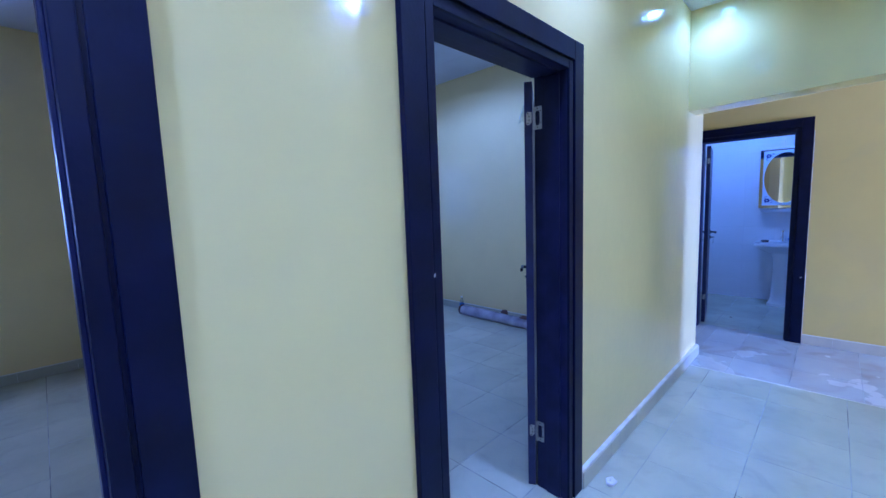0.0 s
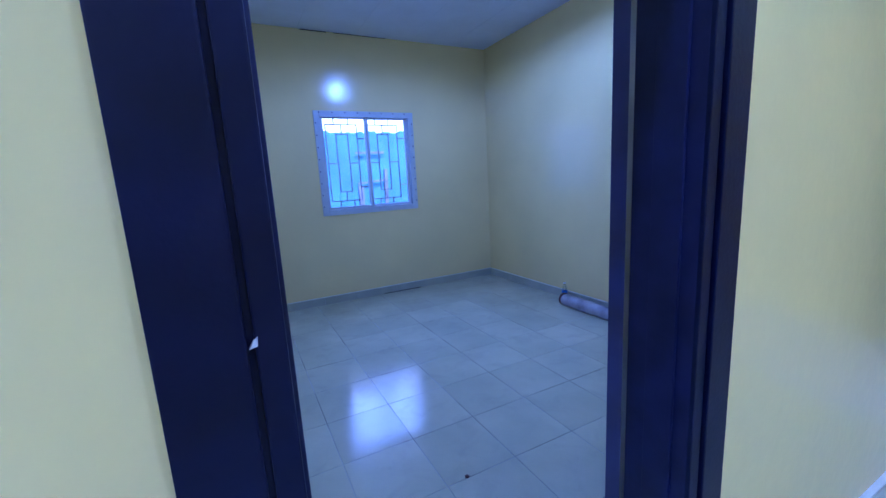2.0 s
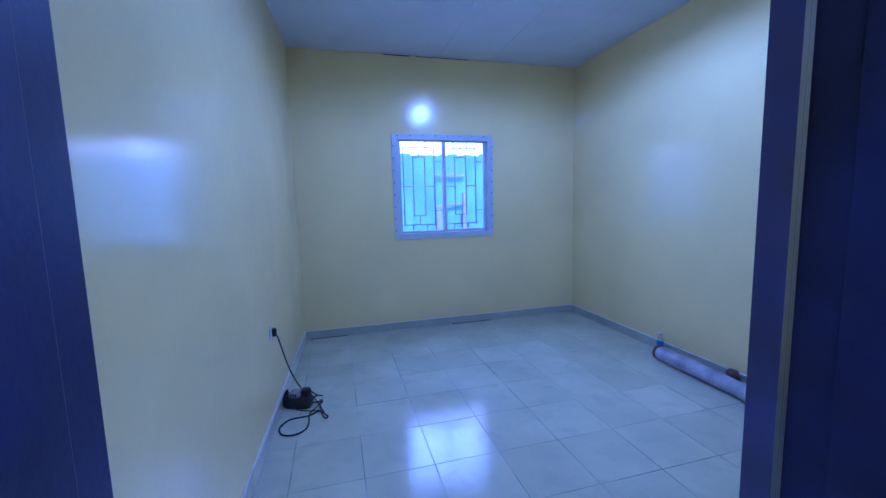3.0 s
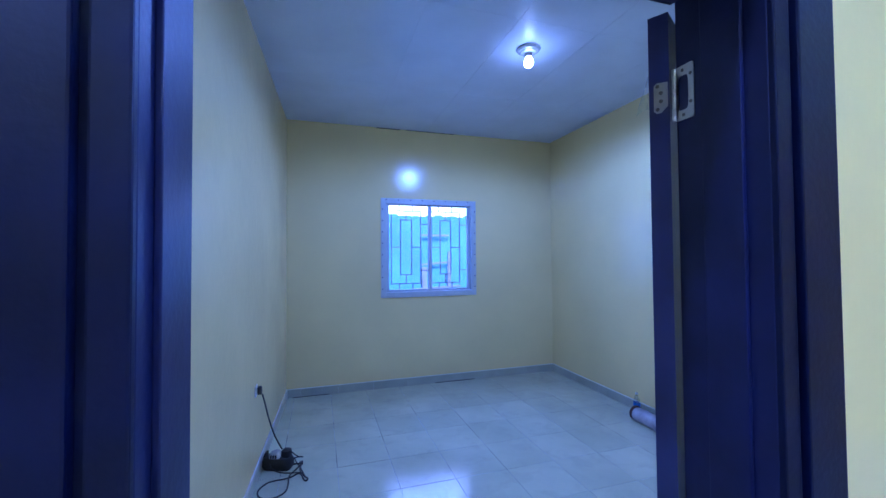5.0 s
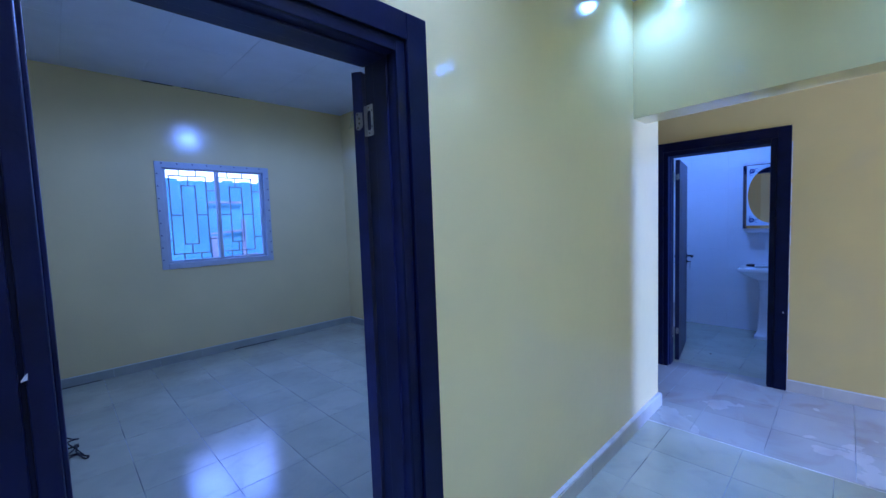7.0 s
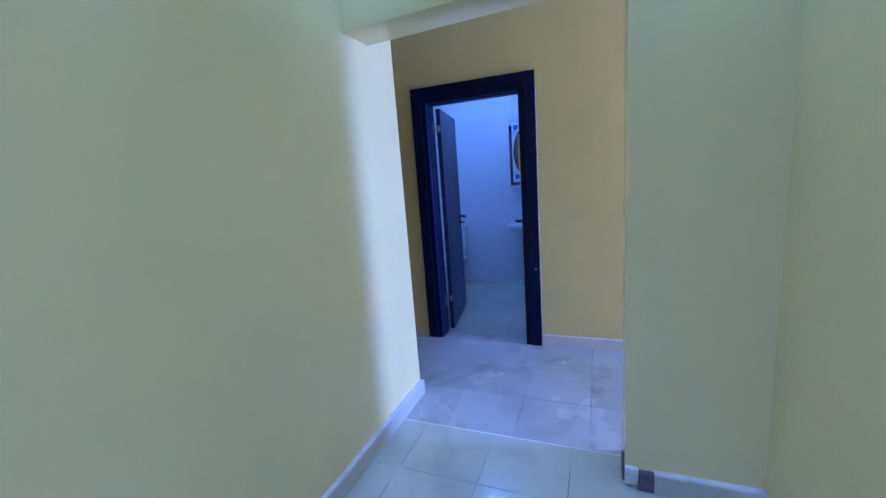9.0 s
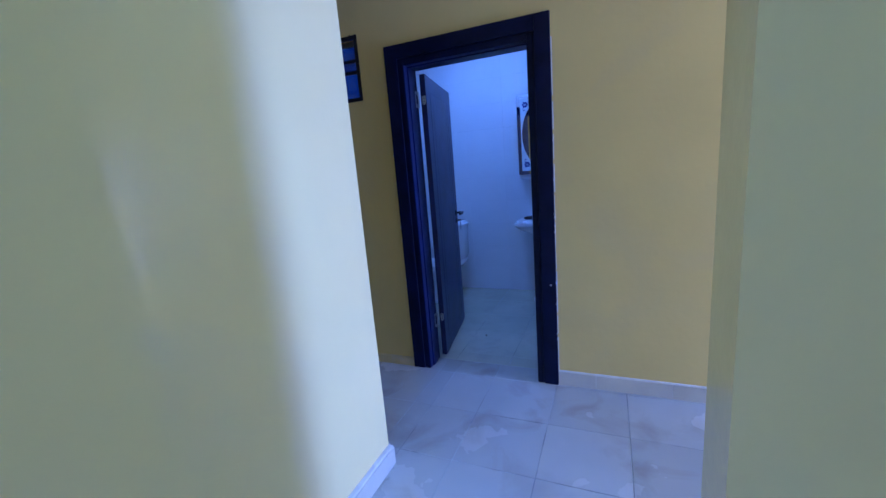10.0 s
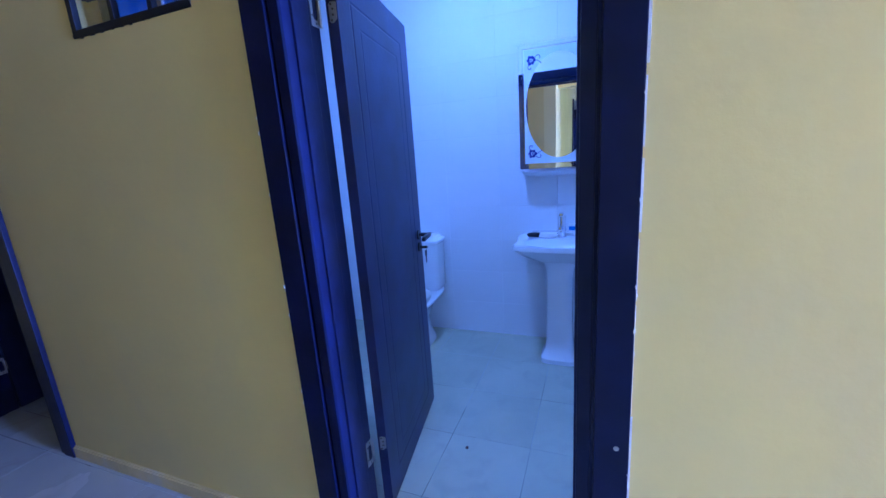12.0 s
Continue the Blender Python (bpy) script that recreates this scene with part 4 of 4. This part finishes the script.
part("tray", stack([(-0.05, 0, 0.030, 0.20, 6, 0.0), (-0.058, 0, 0.056, 0.235, 6, 0.022), (-0.060, 0, 0.059, 0.24, 6, 0.034), (-0.060, 0, 0.054, 0.232, 6, 0.036), (-0.060, 0, 0.050, 0.226, 6, 0.030)]), M_CERAMIC, sh, smooth=True)

# film left hanging on the bedroom door's edge
film = thing("plastic_strip", pose(-0.134, 0.2012, 1.806, 0, 0, 30), "torn scrap of clear plastic hanging on the door", "plastic film")
bm = bmesh.new()
g = [[bm.verts.new((0.004 * math.sin(5 * u + 3 * v) + 0.008 * u, 0.029 * u * (1 - v) ** 0.6 + 0.001 * u, 0.080 * v + 0.008 * (1 - u) * (1 - v) * 0.6 + 0.004 * math.sin(4 * u))) for u in [i / 5 for i in range(6)]] for v in [j / 9 for j in range(10)]]
for a, b in zip(g, g[1:]):
    for i in range(5):
        bm.faces.new((a[i], a[i + 1], b[i + 1], b[i]))
bmesh.ops.solidify(bm, geom=bm.faces[:], thickness=0.0006)
part("film", bm, M_CLEAR, film, smooth=True)

# filler and paint nicks along the bathroom door's frame and on the bedroom's
def nicks(dob, x, zs, deep=-0.0235):
    bm = bmesh.new()
    for z in zs:
        for k in range(random.choice((1, 2, 3))):
            q, w2 = random.uniform(0.002, 0.008), random.uniform(0.0008, 0.0026)
            zc, xc = z + random.uniform(-0.03, 0.03), x + random.uniform(-0.002, 0.002)
            rings = []
            for y, f in ((-0.001, 1.0), (deep, 0.8)):
                rings.append([(xc + w2 * f * math.cos(a) * random.uniform(0.7, 1.3), y, zc + q * f * math.sin(a) * random.uniform(0.7, 1.3)) for a in [2 * math.pi * i / 7 for i in range(7)]])
            vs = [[bm.verts.new(p) for p in r] for r in rings]
            for i in range(7):
                bm.faces.new((vs[0][i], vs[0][(i + 1) % 7], vs[1][(i + 1) % 7], vs[1][i]))
            bm.faces.new(vs[1])
    part("paint_nick", bm, M_MORTAR, dob, "nick with pale filler showing")


nicks(bpy.data.objects["door_3"], DB[1] - DB[0] + AR, (0.31, 0.55, 0.66, 0.88, 0.97, 1.06, 1.24, 1.5))
nicks(bpy.data.objects["door_3"], -AR, (0.62, 0.9, 1.02, 1.28, 1.5))
bm = loft([[(-0.040, y, 1.226), (-0.031, y, 1.228), (-0.030, y, 1.240), (-0.034, y, 1.236)] for y in (-0.004, -0.0158)])
part("paint_nick", bm, M_MORTAR, bpy.data.objects["door_2"], "small white nick in the dark paint")
part("frame_screw", cyl(bmesh.new(), (DB[1] + 0.654, -0.0225, 0.642), (0, 1, 0), 0.0065, 0.003, 12), M_STEEL, bpy.data.objects["door_3"], "small steel screw head in the frame")
# thin white filler line down the wall beside the bathroom frame
bm = bmesh.new()
z = 0.1
while z < 2.0:
    e = z + random.uniform(0.08, 0.30)
    box(bm, X_BW0 - 0.003, DB[0] - AR - 0.001 - random.uniform(0.002, 0.0065), z, X_BW0 - 0.0005, DB[0] - AR - 0.0005, e)
    z = e + random.uniform(0.005, 0.05)
struct("trim_filler", bm, M_MORTAR, "broken line of white filler beside the door frame", "trim")

# ---------------------------------------------------------------- skirting
M_SK = {}
# solid near-black strips that paint the shade of open gaps at ceiling and skirting
struct("trim_ceiling_gap_shade", boxes((-0.12, Y_FAR - 0.004, H_BED - 0.010, 0.16, Y_FAR - 0.0005, H_BED - 0.001), (0.24, Y_FAR - 0.004, H_BED - 0.006, 0.85, Y_FAR - 0.0005, H_BED - 0.001)), M_GAPSHADE, "dark strip for the shade between far wall and ceiling boards", "joint")
struct("trim_gap_shade", boxes((0.58, Y_FAR - 0.0185, 0.0, 1.09, Y_FAR - 0.0162, 0.007), (-1.05, Y_FAR - 0.0185, 0.0, -0.66, Y_FAR - 0.0162, 0.006)), M_GAPSHADE, "dark strip for the shade under the bedroom skirting tiles", "joint")


def skirt(name, p0, p1, length=0.4, h=0.09, label="row of pale skirting tiles with a mortar top", tile=None, deep=0.016, bed=None):
    """Skirting tiles along a wall from p0 to p1; the room lies to the left of the way."""
    tile, bed = tile or M_SKIRT, bed or M_MORTAR
    a, b = Vector((*p0, 0)), Vector((*p1, 0))
    d = b - a
    n = d.length
    ang = math.degrees(math.atan2(d.y, d.x))
    base = struct(name, boxes((0, 0.0004, 0, n, deep - 0.006, h + 0.004), bevel=0.002), bed, label, "skirting")
    base.matrix_world = pose(a.x, a.y, 0, 0, 0, ang)
    x = 0.0
    while x < n - 0.01:
        e = min(x + length, n)
        key = (round(e - x, 3), h, tile.name, deep)
        if key not in M_SK:
            M_SK[key] = link_mesh("tile", boxes((0.001, deep - 0.0058, 0.001, key[0] - 0.001, deep, h - 0.002)), tile)
        o = new("tile", M_SK[key])
        o.parent = base
        o.matrix_local = pose(x, 0, 0)
        x = e
    return base


AO = AR + 0.001
skirt("baseboard", (X_END, 0.0), (D2[1] + AO, 0.0), deep=0.03)
skirt("baseboard", (D2[0] - AO, 0.0), (D1[1] + AO, 0.0))
skirt("baseboard", (D1[0] - AO, 0.0), (XW, 0.0))
skirt("baseboard", (X_HDR0, Y_R), (X_HDR0, Y_J - 0.115), deep=0.035)
skirt("baseboard", (XW, Y_R), (X_HDR0, Y_R))
skirt("baseboard", (2.235, Y_FAR), (-1.115, Y_FAR), label="row of skirting tiles in a bedroom, in a shaded tone", tile=M_SKIRTB)
skirt("baseboard", (2.235, TH), (2.235, Y_FAR), label="row of skirting tiles in a bedroom, in a shaded tone", tile=M_SKIRTB)
skirt("baseboard", (-1.115, Y_FAR), (-1.294, TH))
skirt("baseboard", (D2[1] + AO, TH), (2.235, TH), label="row of skirting tiles in a bedroom, in a shaded tone", tile=M_SKIRTB)
skirt("baseboard", (X_BW0, Y_S), (X_BW0, DB[0] - AO), 0.4, 0.09, "row of pale skirting tiles smeared with tan paint", M_SKIRTP)
skirt("baseboard", (X_BW0, DB[1] + AO), (X_BW0, D3[0] - AO), 0.4, 0.06, "low skirting tiles painted over in tan", M_SKIRTG, bed=M_SKIRTG)
skirt("baseboard", (X_END, Y_FAR), (X_END, 0.0), 0.4, 0.085, "row of skirting tiles smeared with tan paint", M_SKIRTP)
skirt("baseboard", (-1.245, Y_FAR), (XW, Y_FAR), label="row of skirting tiles in a bedroom, in a shaded tone", tile=M_SKIRTB)

# ---------------------------------------------------------------- tiles last
TILES = {}


def lay(name, x0, y0, x1, y1, ox, oy, px, py, material, label, gap=0.002):
    """A tiled floor: bedding plus a tile for each cell, cut at the walls."""
    base = struct(name, boxes((x0, y0, -0.0055, x1, y1, -0.0012)), M_GROUT, label, "floor")
    i0, j0 = math.floor((x0 - ox) / px), math.floor((y0 - oy) / py)
    for i in range(i0, math.ceil((x1 - ox) / px)):
        for j in range(j0, math.ceil((y1 - oy) / py)):
            a, b = max(x0, ox + i * px), min(x1, ox + (i + 1) * px)
            c, d = max(y0, oy + j * py), min(y1, oy + (j + 1) * py)
            if b - a < 0.012 or d - c < 0.012:
                continue
            key = (round(b - a, 3), round(d - c, 3), material.name)
            if key not in TILES:
                w, h = key[0] - gap, key[1] - gap
                bm = bmesh.new()
                lo = [bm.verts.new(p) for p in ((0, 0, -0.002), (w, 0, -0.002), (w, h, -0.002), (0, h, -0.002))]
                q = 0.0012
                hi = [bm.verts.new(p) for p in ((q, q, 0), (w - q, q, 0), (w - q, h - q, 0), (q, h - q, 0))]
                bm.faces.new(hi)
                for k in range(4):
                    bm.faces.new((lo[k], lo[(k + 1) % 4], hi[(k + 1) % 4], hi[k]))
                TILES[key] = link_mesh("tile", bm, material)
            o = new("tile", TILES[key])
            o.parent = base
            o.matrix_local = pose(a + gap / 2, c + gap / 2, random.uniform(-0.0004, 0.0004), random.uniform(-0.05, 0.05), random.uniform(-0.05, 0.05))
    return base


GLZ = "glossy pale grey-white ceramic floor tiles"
lay("floor_bedroom", -1.30, 0.0, 2.235, Y_FAR, -0.645, 0.975, 0.387, 0.405, M_TILE, GLZ + " with dark worn joints", 0.0028)
lay("floor_room", XW, 0.0, -1.30, Y_FAR, -0.655, 0.975, 0.405, 0.405, M_TILE, GLZ)
lay("floor_hall", XW, Y_R, 2.038, 0.0, 0.86, -0.18, 0.405, 0.4, M_TILE, GLZ + " along the hall")
lay("floor_passage_south", 2.048, Y_S, X_BW1, 0.0, 2.048, -0.28, 0.393, 0.393, M_TILEP, "stained pale beige floor tiles of the passage")
lay("floor_passage_north", X_END, 0.0, X_BW1, Y_FAR, 2.048, -0.28, 0.393, 0.393, M_TILEP, "stained pale beige floor tiles of the passage end")
lay("floor_bathroom", X_BW1, -1.0, 5.143, 1.5, 3.54, 0.06, 0.4, 0.39, M_TILE, "pale bathroom floor tiles", 0.001)
lay("floor_store", X_BW1, 1.65, 5.143, Y_FAR, 3.54, 0.06, 0.4, 0.39, M_TILEP, "pale floor tiles of a dark room")
struct("trim_threshold", boxes((2.038, Y_J, -0.0055, 2.048, 0.0, -0.0008)), M_MORTAR, "line of white mortar between two floors", "joint")

# bathroom's tiled back wall
wt = bpy.data.objects["wall_bath_far"]
WT = {}
for i in range(7):
    for k in range(12):
        a, b = max(-1.0, -1.152 + i * 0.4), min(1.5, -1.152 + (i + 1) * 0.4)
        c, d = k * 0.25, min(2.97, (k + 1) * 0.25)
        key = (round(b - a, 3), round(d - c, 3))
        if key not in WT:
            WT[key] = link_mesh("tile", boxes((-0.008, 0.0003, 0.0003, 0, key[0] - 0.0003, key[1] - 0.0003), bevel=0.0003), M_WTILE)
        o = new("tile", WT[key])
        o.parent = wt
        o.matrix_local = pose(5.1415, a, c)
